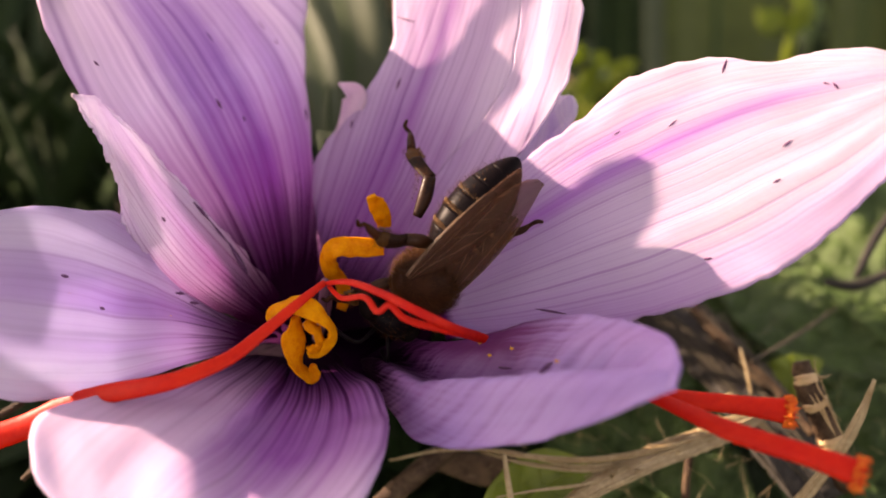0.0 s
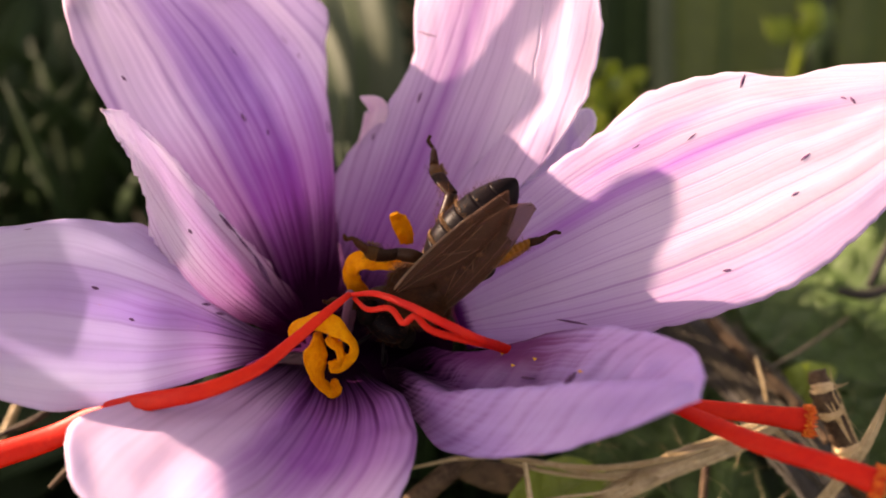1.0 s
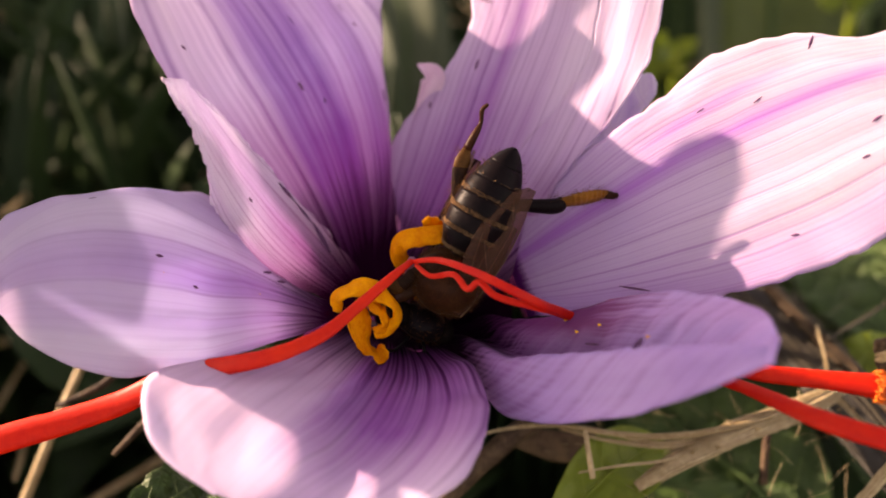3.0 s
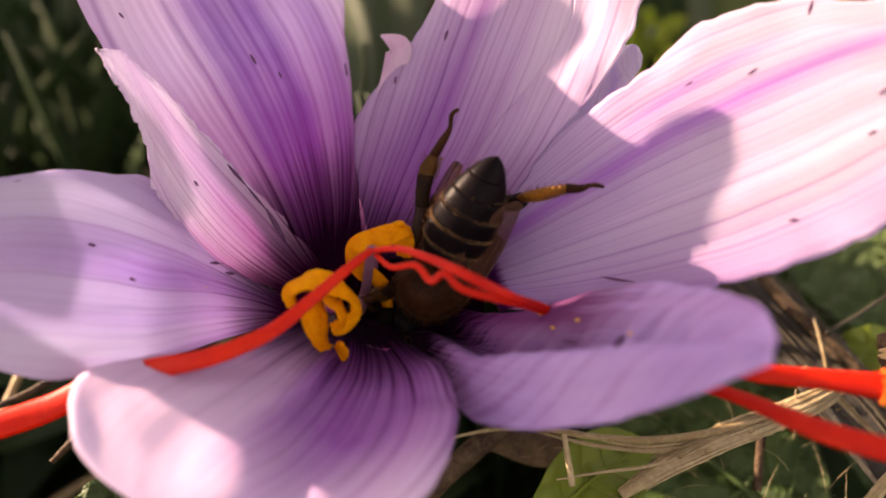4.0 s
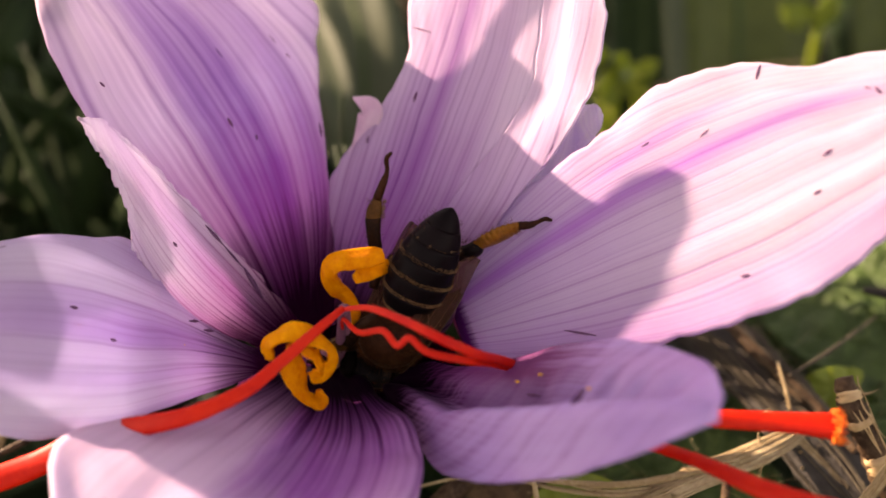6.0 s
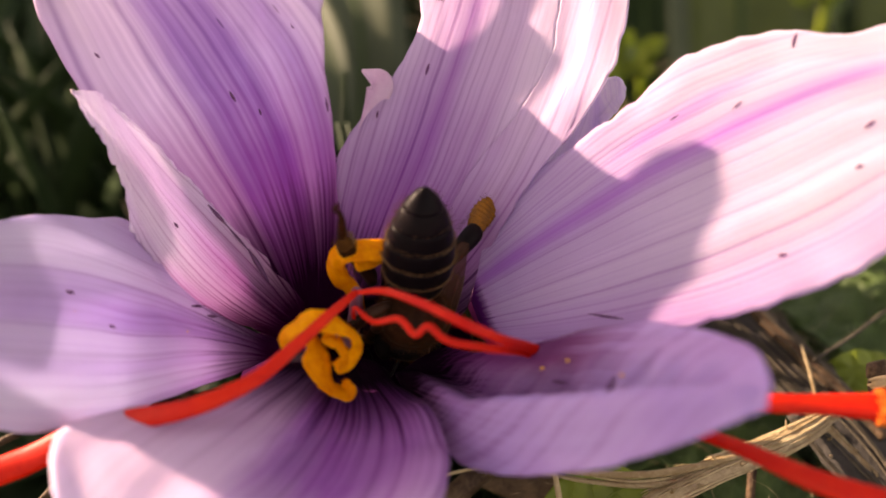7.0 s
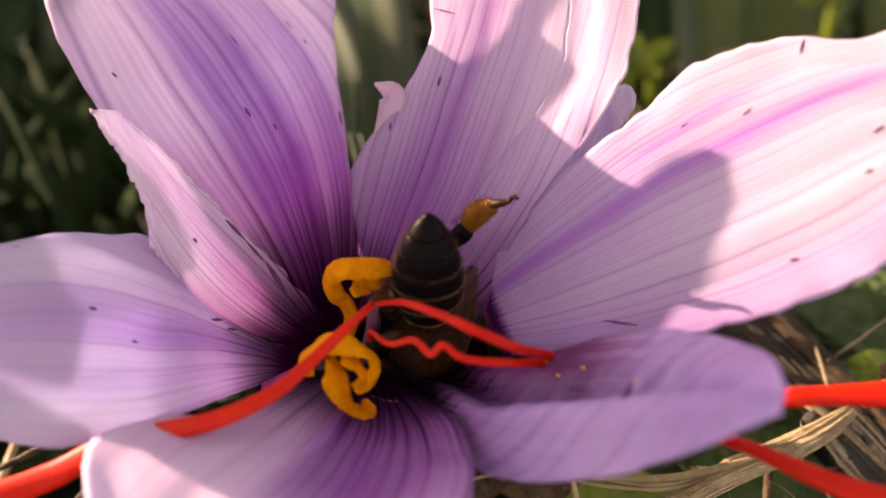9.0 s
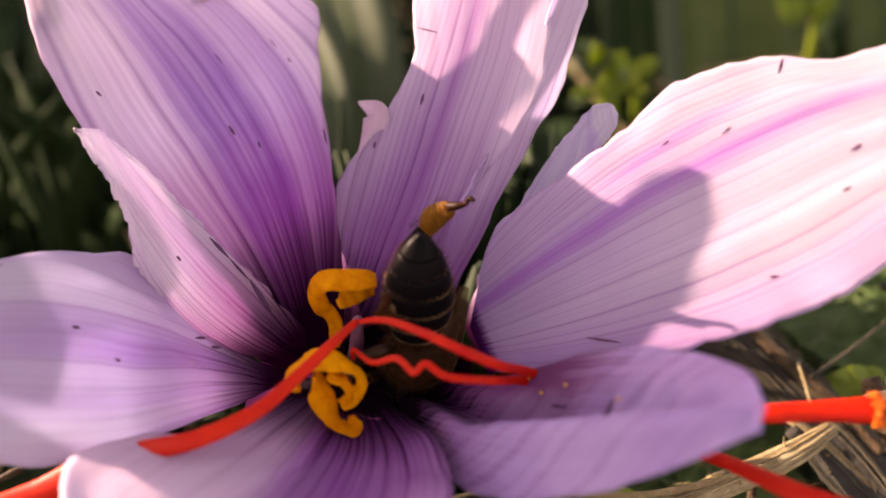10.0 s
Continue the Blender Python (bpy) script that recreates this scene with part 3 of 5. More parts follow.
def strand(points, radii, label, fringe=True, seed=0, mat=None, pivot=None):
    """One branch of the stigma: a flat red ribbon that widens to a fringed trumpet."""
    root = Vector(pivot) if pivot else FLOWER
    pts = [Vector(p) - root for p in points]
    ob = part("stigma_branch", tube(pts, radii, n=70, seg=12, flat=0.42, hint=HINT, rough=0.02, seed=seed), mat or M_STIGMA, flower, label)
    ob.location = root - FLOWER
    if fringe:
        rnd = random.Random(seed)
        bm = bmesh.new()
        tip, back = pts[-1], pts[-2]
        way = (tip - back).normalized()
        side = way.cross(Vector(HINT)).normalized()
        nor = side.cross(way)
        for i in range(240):
            a = rnd.uniform(0, 2 * math.pi)
            r = radii[-1] * (1.15 if i < 110 else rnd.uniform(0.2, 1.0))
            lobe = 0.00022 * (0.7 + noise.noise(Vector((math.cos(a) * 1.7, math.sin(a) * 1.7, seed * 2.3))))
            c = tip + side * r * math.cos(a) + nor * r * 0.55 * math.sin(a) - way * rnd.uniform(0.0002, 0.0006)
            e = c + way * (0.6 * lobe + rnd.uniform(0.00008, 0.00030)) + Vector([rnd.uniform(-0.00016, 0.00016) for _ in range(3)])
            add_tube(bm, [c, (c + e) / 2 + nor * rnd.uniform(-0.00008, 0.00008), e], [0.00007, 0.00005, rnd.uniform(0.00002, 0.00005)], n=4, seg=5)
        part("fringe", bm, M_STIGMA_TIP, ob, "orange fringe")
    return ob


HINT = (0.0, -0.6, 0.8)
strand([(-0.00721, 0.04445, 0.05769), (-0.00854, 0.04258, 0.05773), (-0.01037, 0.04081, 0.05708), (-0.01245, 0.03904, 0.05644), (-0.01548, 0.03774, 0.05598), (-0.01943, 0.03818, 0.05454), (-0.02281, 0.03897, 0.05249), (-0.02542, 0.03863, 0.05111), (-0.02869, 0.03773, 0.05046), (-0.03146, 0.03687, 0.05020), (-0.03479, 0.03584, 0.04988), (-0.03756, 0.03498, 0.04962)],
       [0.00020, 0.00030, 0.00037, 0.00043, 0.00050, 0.00060, 0.00068, 0.00078, 0.00082, 0.00088, 0.00092, 0.00100], "long red stigma branch that lies over two petals", seed=1)
near = strand([(-0.00734, 0.04456, 0.05750), (-0.00548, 0.04307, 0.05885), (-0.00336, 0.04118, 0.05951), (-0.00140, 0.03991, 0.05935), (0.00052, 0.04017, 0.05790), (0.00226, 0.04203, 0.05540), (0.00525, 0.04344, 0.05234), (0.00640, 0.04310, 0.05190)],
              [0.00014, 0.00020, 0.00024, 0.00027, 0.00028, 0.00029, 0.00031, 0.00030], "red stigma branch that dips behind a petal", fringe=False, seed=2)
# its outer length, which slips lower beneath the petal
OUTER_PIVOT = (0.00525, 0.04344, 0.05234)
outer = strand([(0.00525, 0.04344, 0.05234), (0.00898, 0.04159, 0.05240), (0.01197, 0.03812, 0.05446), (0.01550, 0.03453, 0.05555), (0.01921, 0.03272, 0.05566), (0.02174, 0.03142, 0.05562)],
               [0.00028, 0.00034, 0.00037, 0.00057, 0.00060, 0.00076], "red outer length with an orange fringed tip", seed=2, pivot=OUTER_PIVOT)
outer.name, outer.parent = "outer_length", near
KINK_PIVOT = (0.00553, 0.04005, 0.05530)
kinked = strand([(-0.00745, 0.04560, 0.05560), (-0.00717, 0.04473, 0.05723), (-0.00603, 0.04280, 0.05785), (-0.00458, 0.04193, 0.05869), (-0.00377, 0.04088, 0.05848), (-0.00304, 0.04090, 0.05898), (-0.00206, 0.04016, 0.05852), (0.00020, 0.04022, 0.05763), (0.00227, 0.04218, 0.05511), (0.00597, 0.04327, 0.05211), (0.01004, 0.04150, 0.05229), (0.01300, 0.03822, 0.05426), (0.01673, 0.03746, 0.05442), (0.01995, 0.03684, 0.05444)],
       [0.00012, 0.00013, 0.00017, 0.00019, 0.00020, 0.00020, 0.00021, 0.00023, 0.00027, 0.00033, 0.00036, 0.00051, 0.00055, 0.00076], "kinked red stigma branch with an orange fringed tip", seed=3, pivot=KINK_PIVOT)
part("style", tube([Vector(p) - FLOWER for p in ((-0.00722, 0.04453, 0.05762), (-0.00757, 0.04544, 0.05570), (-0.00809, 0.04690, 0.05270), (-0.00879, 0.04817, 0.04945))], [0.0003, 0.0003, 0.00032, 0.00035], n=20, seg=8), M_FILAMENT, flower)

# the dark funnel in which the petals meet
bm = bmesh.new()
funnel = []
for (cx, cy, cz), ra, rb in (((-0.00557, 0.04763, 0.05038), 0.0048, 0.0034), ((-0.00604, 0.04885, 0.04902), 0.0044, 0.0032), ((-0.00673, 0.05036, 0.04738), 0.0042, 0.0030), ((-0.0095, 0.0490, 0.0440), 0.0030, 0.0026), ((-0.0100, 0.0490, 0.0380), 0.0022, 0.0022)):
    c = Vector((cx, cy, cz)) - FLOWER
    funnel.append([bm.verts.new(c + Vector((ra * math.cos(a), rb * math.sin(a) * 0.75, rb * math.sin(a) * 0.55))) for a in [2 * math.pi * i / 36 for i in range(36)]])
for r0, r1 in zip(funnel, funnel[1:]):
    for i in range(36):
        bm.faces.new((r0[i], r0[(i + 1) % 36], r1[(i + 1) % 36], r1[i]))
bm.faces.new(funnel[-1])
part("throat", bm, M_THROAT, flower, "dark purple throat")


def scar(petal, a, b, c, width):
    """A small dark bruise on a petal."""
    home = petal.matrix_basis.translation + FLOWER
    pts = [Vector(p) - home for p in (a, b, c)]
    w = width / 1000
    part("scar", tube(pts, [w * 0.3, w, w * 0.3], n=8, seg=6, flat=0.3, hint=HINT), M_SCAR, petal, "small dark bruise")


scar(petal_a, (-0.01568, 0.05818, 0.06270), (-0.01549, 0.05801, 0.06241), (-0.01531, 0.05785, 0.06213), 0.10)
scar(petal_g, (-0.01650, 0.05139, 0.05883), (-0.01598, 0.05112, 0.05822), (-0.01545, 0.05082, 0.05763), 0.12)
scar(petal_g, (-0.01545, 0.05082, 0.05763), (-0.01489, 0.05054, 0.05690), (-0.01433, 0.05031, 0.05612), 0.08)
scar(petal_g, (-0.01433, 0.05034, 0.05619), (-0.01381, 0.05003, 0.05512), (-0.01327, 0.04965, 0.05408), 0.16)
scar(petal_a, (-0.02279, 0.05641, 0.06651), (-0.02264, 0.05636, 0.06635), (-0.02249, 0.05630, 0.06620), 0.08)
scar(petal_g, (-0.01826, 0.04986, 0.05869), (-0.01814, 0.04980, 0.05854), (-0.01803, 0.04973, 0.05838), 0.09)
scar(petal_f, (-0.02305, 0.04422, 0.05846), (-0.02284, 0.04422, 0.05837), (-0.02262, 0.04423, 0.05828), 0.10)
scar(petal_f, (-0.02080, 0.04315, 0.05682), (-0.02064, 0.04314, 0.05673), (-0.02049, 0.04314, 0.05664), 0.09)
scar(petal_g, (-0.01723, 0.04641, 0.05514), (-0.01686, 0.04660, 0.05496), (-0.01672, 0.04743, 0.05422), 0.11)
scar(petal_f, (-0.01641, 0.04632, 0.05445), (-0.01615, 0.04642, 0.05429), (-0.01589, 0.04654, 0.05411), 0.10)
scar(petal_c, (0.02266, 0.04947, 0.06865), (0.02278, 0.04925, 0.06854), (0.02291, 0.04906, 0.06842), 0.09)
scar(petal_c, (0.02216, 0.04968, 0.06853), (0.02232, 0.04957, 0.06854), (0.02248, 0.04945, 0.06854), 0.06)
scar(petal_c, (0.01735, 0.05291, 0.06836), (0.01719, 0.05261, 0.06805), (0.01703, 0.05228, 0.06776), 0.09)
scar(petal_c, (0.01987, 0.04748, 0.06550), (0.02012, 0.04753, 0.06570), (0.02037, 0.04759, 0.06589), 0.09)
scar(petal_c, (0.01924, 0.04602, 0.06394), (0.01945, 0.04603, 0.06407), (0.01965, 0.04605, 0.06420), 0.08)
scar(petal_c, (0.01546, 0.04405, 0.05982), (0.01568, 0.04400, 0.05990), (0.01591, 0.04394, 0.05999), 0.09)
scar(petal_c, (0.01392, 0.05088, 0.06482), (0.01417, 0.05095, 0.06504), (0.01441, 0.05102, 0.06525), 0.06)
scar(petal_c, (0.00586, 0.04500, 0.05504), (0.00676, 0.04451, 0.05526), (0.00766, 0.04404, 0.05546), 0.08)
scar(petal_c, (0.01077, 0.05183, 0.06363), (0.01099, 0.05184, 0.06379), (0.01120, 0.05185, 0.06395), 0.05)
scar(petal_d, (0.00508, 0.03532, 0.05912), (0.00547, 0.03583, 0.05902), (0.00619, 0.03832, 0.05697), 0.16)
scar(petal_d, (0.00317, 0.04029, 0.05459), (0.00357, 0.03953, 0.05528), (0.00401, 0.03925, 0.05550), 0.09)
scar(petal_d, (0.00176, 0.04150, 0.05396), (0.00237, 0.04098, 0.05429), (0.00298, 0.04060, 0.05447), 0.10)
scar(petal_d, (0.00523, 0.03951, 0.05630), (0.00529, 0.03959, 0.05642), (0.00536, 0.03965, 0.05656), 0.07)
scar(petal_b, (-0.00325, 0.05942, 0.06281), (-0.00313, 0.05962, 0.06310), (-0.00301, 0.05982, 0.06340), 0.10)
scar(petal_b, (-0.00657, 0.05871, 0.06012), (-0.00651, 0.05890, 0.06029), (-0.00645, 0.05908, 0.06046), 0.09)
scar(petal_b, (-0.00327, 0.06285, 0.06667), (-0.00260, 0.06247, 0.06663), (-0.00194, 0.06210, 0.06659), 0.05)
scar(petal_e, (-0.01512, 0.03230, 0.05357), (-0.01436, 0.03260, 0.05357), (-0.01358, 0.03291, 0.05357), 0.07)
scar(petal_e, (-0.01509, 0.03578, 0.05349), (-0.01403, 0.03521, 0.05356), (-0.01302, 0.03472, 0.05355), 0.08)
scar(petal_a, (-0.01401, 0.05817, 0.06140), (-0.01393, 0.05805, 0.06122), (-0.01385, 0.05792, 0.06105), 0.07)
scar(petal_a, (-0.01006, 0.06097, 0.06049), (-0.00996, 0.06058, 0.06013), (-0.00987, 0.06020, 0.05976), 0.08)
scar(petal_d, (0.00796, 0.03817, 0.05890), (0.00803, 0.03782, 0.05870), (0.00810, 0.03744, 0.05853), 0.05)
scar(petal_d, (0.00718, 0.03923, 0.05842), (0.00743, 0.03864, 0.05850), (0.00768, 0.03810, 0.05854), 0.05)
scar(petal_a, (-0.01221, 0.06363, 0.06457), (-0.01209, 0.06357, 0.06442), (-0.01198, 0.06351, 0.06427), 0.05)


def pollen(petal, points):
    """A few yellow pollen clumps that stick to a petal."""
    home = petal.matrix_basis.translation + FLOWER
    for q in points:
        p = Vector(q) - home
        bm = bmesh.new()
        for d in ((0, 0, 0), (0.00007, 0.00002, 0.00002), (-0.00003, 0.00004, 0.00005)):
            add_ball(bm, p + Vector(d), (0.00007, 0.00007, 0.00006), rings=6, seg=8)
        part("pollen_clump", bm, M_POLLEN, petal, "yellow pollen")


pollen(petal_d, ((0.00220, 0.04200, 0.05490), (0.00275, 0.04056, 0.05526), (0.00400, 0.04018, 0.05618), (0.00627, 0.03753, 0.05779)))
pollen(petal_f, ((-0.01933, 0.04759, 0.05648), (-0.01732, 0.04478, 0.05461), (-0.02268, 0.04360, 0.05751)))
pollen(petal_e, ((-0.00745, 0.03793, 0.05275), (-0.01048, 0.04016, 0.05230)))


# ---- stamens ----
def add_ribbon(bm, points, widths, turn=(0.0, 0.0), n=48, cols=6, thick=0.00017, hint=(0.3, -0.7, 0.6), seed=0):
    """A twisting ribbon with a groove along its middle and crimped margins."""
    line = spline(points, n)
    wid = spline([[w] for w in widths], n)[:, 0]
    ang = spline([[a] for a in turn], n)[:, 0]
    tan, side, nor = frames_along(line, hint)
    loops = []
    for i in range(n + 1):
        a = math.radians(ang[i])
        s = side[i] * math.cos(a) + nor[i] * math.sin(a)
        m = nor[i] * math.cos(a) - side[i] * math.sin(a)
        w = max(wid[i], 2e-5)
        up, down = [], []
        for j in range(cols + 1):
            x = 2 * j / cols - 1
            grain = noise.noise(Vector((i * 0.35, x * 2, seed * 3.1)))
            crimp = 0.00008 * abs(x) * math.sin(i * 0.45 + seed + 2 * grain)
            q = line[i] + s * w * x * (1 + 0.10 * grain) + m * (0.35 * w * (abs(x) - 0.5) ** 2 + crimp)
            t = thick * (1.0 - 0.55 * abs(x)) * (1 + 0.3 * grain)
            up.append(bm.verts.new(q + m * t))
            down.append(bm.verts.new(q - m * t))
        loops.append(up + down[::-1])
    k = len(loops[0])
    for r0, r1 in zip(loops, loops[1:]):
        for a in range(k):
            bm.faces.new((r0[a], r0[(a + 1) % k], r1[(a + 1) % k], r1[a]))
    bm.faces.new(loops[0][::-1])
    bm.faces.new(loops[-1])


def anther(paths, label, at):
    """A curled, twisted yellow anther of several ribbon loops, about its own middle."""
    bm = bmesh.new()
    for i, (pts, wid, turn) in enumerate(paths):
        mm = [Vector(p) / 1000 for p in pts]
        add_ribbon(bm, mm, [w / 1000 for w in wid], turn, seed=i)
    ob = part("stamen", bm, M_ANTHER, flower, label)
    ob.location = Vector(at) - FLOWER
    return ob


# x to the right, y away, z up, in millimetres
anther_front = anther([
    ([(-2.0, 0.2, 0.2), (-1.7, 0.2, 1.4), (-0.6, 0.1, 2.0), (0.6, -0.1, 1.8), (1.5, -0.3, 0.9), (1.6, -0.5, -0.1), (1.0, -0.8, -0.8), (0.2, -1.0, -1.0)], [0.28, 0.5, 0.64, 0.64, 0.56, 0.5, 0.42, 0.24], (20, 60, 15, 65, 20, 50)),
    ([(-0.5, -0.4, 1.5), (-0.6, -0.8, 0.4), (-0.6, -1.1, -0.8), (-0.3, -1.3, -2.0), (0.2, -1.4, -2.5), (0.55, -1.3, -2.2), (0.5, -1.2, -1.7)], [0.46, 0.76, 0.66, 0.54, 0.52, 0.46, 0.24], (60, 10, 50, 30, 70)),
    ([(0.2, -0.5, 1.3), (0.9, -0.8, 0.5), (0.9, -1.0, -0.2), (0.3, -1.1, -0.6)], [0.36, 0.48, 0.44, 0.28], (30, 55, 20)),
], "curled orange-yellow stamen in the flower's throat", (-0.00844, 0.04185, 0.05598))
anther_back = anther([
    ([(-1.0, 0.6, -4.7), (-0.7, 0.8, -3.5), (-1.0, 0.8, -2.3), (-1.4, 0.6, -1.3), (-1.5, 0.3, -0.1), (-1.0, 0.1, 0.8), (0.0, 0.1, 0.95), (1.2, 0.2, 0.8), (2.0, 0.4, 0.5)], [0.35, 0.5, 0.55, 0.58, 0.60, 0.64, 0.64, 0.62, 0.45], (20, 55, 40, 50, 20, 10, 30)),
], "arched orange-yellow stamen beside the bee", (-0.00578, 0.04686, 0.05753))
anther_spike = anther([
    ([(0.4, 0.2, -1.3), (0.3, 0.0, -0.4), (0.0, 0.0, 0.5), (-0.35, -0.1, 1.3)], [0.42, 0.55, 0.58, 0.32], (30, 15, 45)),
], "upright orange-yellow stamen tip", (-0.00421, 0.04954, 0.05933))
for foot, knee in (((-0.00853, 0.04671, 0.05083), (-0.00871, 0.04434, 0.05429)), ((-0.00840, 0.04731, 0.05079), (-0.00740, 0.04675, 0.05576))):
    a, b = Vector(foot) - FLOWER, Vector(knee) - FLOWER
    part("filament", tube([a, (a + b) / 2 + Vector((0.0003, 0, 0)), b], [0.0003, 0.00026, 0.00022], n=10, seg=8), M_FILAMENT, flower)


# ---- the honeybee: +y ahead, z up its back, origin at the waist; millimetres ----
bee = tagged(new("honeybee"), "brown honeybee with banded abdomen diving into the flower", "bee")


def rings(bm, stations, seg=28):
    """A body of rings: (y, half width, half height, lift)."""
    rows = []
    for y, w, h, z in stations:
        rows.append([bm.verts.new((w * math.cos(2 * math.pi * a / seg) / 1000, y / 1000, (z + h * math.sin(2 * math.pi * a / seg)) / 1000)) for a in range(seg)])
    for r0, r1 in zip(rows, rows[1:]):
        for a in range(seg):
            bm.faces.new((r0[a], r0[(a + 1) % seg], r1[(a + 1) % seg], r1[a]))
    bm.faces.new(rows[0][::-1])
    bm.faces.new(rows[-1])
    return bm


def belly(y):
    """Half width, half height and lift of the abdomen at y (0 at the waist, -7.6 at the tip)."""
    x = min(max(-y / 7.6, 0.0), 1.0)
    w = 2.05 * (max(math.sin(math.pi * (0.12 + 0.88 * x ** 0.82)), 0.0) ** 0.60)
    return w, w * 0.86, -0.25 * x


def hairs(bm, count, place, length, thick, seed, lie=0.4):
    """Short hairs as slender cones; place(rnd) gives a root and a normal."""
    rnd = random.Random(seed)
    for _ in range(count):
        root, nor = place(rnd)
        way = (nor + lie * Vector((rnd.uniform(-1, 1), rnd.uniform(-1.6, 0.2), rnd.uniform(-1, 1)))).normalized()
        side = way.orthogonal().normalized()
        other = way.cross(side)
        r = thick * rnd.uniform(0.7, 1.2)
        base = [bm.verts.new(root + (side * math.cos(a) + other * math.sin(a)) * r) for a in (0, 2.1, 4.2)]
        tip = bm.verts.new(root + way * length * rnd.uniform(0.6, 1.2))
        for i in range(3):
            bm.faces.new((base[i], base[(i + 1) % 3], tip))
    return bm


CUTS = (-0.15, -1.45, -2.75, -4.0, -5.15, -6.3, -7.55)
for i in range(6):
    y0, y1 = CUTS[i], CUTS[i + 1]
    st = []
    for q in range(9):
        y = y0 + (y1 - y0) * q / 8
        w, h, z = belly(y)
        lip = 1.0 + 0.016 * (q / 8)
        st.append((y, w * lip, h * lip, z))
    w, h, z = belly(y1)
    st.append((y1 - 0.02, w * 0.97, h * 0.97, z))
    seg_ob = part("abdomen_segment", rings(bmesh.new(), st), M_CHITIN, bee, "glossy dark brown segment")
    if i < 5:
        # pale felt band at the segment's fore edge, over the back
        def on_band(rnd, y0=y0):
            a = rnd.uniform(math.radians(-25), math.radians(205))
            y = y0 - rnd.uniform(0.02, 0.27)
            w, h, z = belly(y)
            return Vector((w * 1.012 * math.cos(a), y, z + h * 1.012 * math.sin(a))) / 1000, Vector((math.cos(a), -0.6, math.sin(a)))
        part("hair_band", hairs(bmesh.new(), (800, 850, 700, 240, 30)[i], on_band, 0.00019, 0.000022, 20 + i, 0.5), M_BAND, seg_ob, "pale hair band")


def on_flank(rnd):
    a = rnd.choice((rnd.uniform(math.radians(150), math.radians(250)), rnd.uniform(math.radians(-70), math.radians(30))))
    y = -rnd.uniform(0.3, 7.0)
    w, h, z = belly(y)
    return Vector((w * 1.02 * math.cos(a), y, z + h * 1.02 * math.sin(a))) / 1000, Vector((math.cos(a), -0.3, math.sin(a)))


part("flank_hair", hairs(bmesh.new(), 420, on_flank, 0.00042, 0.000014, 31, 0.5), M_FUR, bee, "fine tawny hair")
thorax = part("thorax", rings(bmesh.new(), [(0.0, 0.5, 0.5, 0.0), (0.35, 1.4, 1.3, 0.1), (1.1, 1.95, 1.8, 0.2), (2.0, 2.1, 1.95, 0.25), (2.9, 1.9, 1.75, 0.15), (3.6, 1.3, 1.25, 0.0), (3.95, 0.6, 0.6, -0.1)]), M_CHITIN_BROWN, bee, "brown thorax")


def on_thorax(rnd):
    a, y = rnd.uniform(0, 2 * math.pi), rnd.uniform(0.15, 3.8)
    r = 1.95 * math.sin(math.pi * (y + 0.15) / 4.15) ** 0.55
    return Vector((r * math.cos(a), y, 0.15 + 0.93 * r * math.sin(a))) / 1000, Vector((math.cos(a), 0.3 * (y - 2), math.sin(a)))


part("thorax_fur", hairs(bmesh.new(), 5200, on_thorax, 0.00065, 0.000020, 33, 0.6), M_FUR, thorax, "dense tawny fur")
head = part("head", add_ball(bmesh.new(), (0, 0.0052, -0.0009), (0.0018, 0.0011, 0.0016)), M_CHITIN, bee, "dark head")
for sx in (-1, 1):
    part("eye", add_ball(bmesh.new(), (sx * 0.00155, 0.0052, -0.0007), (0.0006, 0.00085, 0.0012)), M_EYE, head, "large black compound eye")
    part("antenna", tube([(sx * 0.0005, 0.0062, -0.0003), (sx * 0.0012, 0.0073, 0.0003), (sx * 0.0019, 0.0078, -0.0010), (sx * 0.0022, 0.0080, -0.0028)], [0.00013, 0.00012, 0.00014, 0.00011], n=16, seg=7), M_CHITIN, head)


def on_head(rnd):
    v = Vector((rnd.gauss(0, 1), rnd.gauss(0, 1), rnd.gauss(0, 1))).normalized()
    return Vector((0.0018 * v.x, 0.0052 + 0.0011 * v.y, -0.0009 + 0.0016 * v.z)), v


part("head_fur", hairs(bmesh.new(), 500, on_head, 0.0004, 0.000018, 35, 0.5), M_FUR, head)

M_WING = material("bee_wing_membrane")
wk = Net(M_WING)
wing_noise = wk.noise(wk.add("TexCoord").outputs["Object"], 900.0, 3.0)
wp = wk.add("BsdfPrincipled", ins={"Base Color": wk.mix(wing_noise, rgb(0.05, 0.022, 0.015), rgb(0.10, 0.045, 0.028)), "Roughness": 0.45, "Specular IOR Level": 0.12, "Normal": wk.bump(wing_noise, 0.3, 0.00005)})
wt = wk.add("BsdfTransparent", ins={"Color": rgb(0.95, 0.90, 0.84)})
wk.out(wk.add("MixShader", ins={0: 0.46, 1: wt.outputs[0], 2: wp.outputs[0]}).outputs[0])
M_WING_VEIN = plain("bee_wing_vein", (0.07, 0.035, 0.016), (0.20, 0.115, 0.06), 900, 0.35, 0.2, 0.00005)


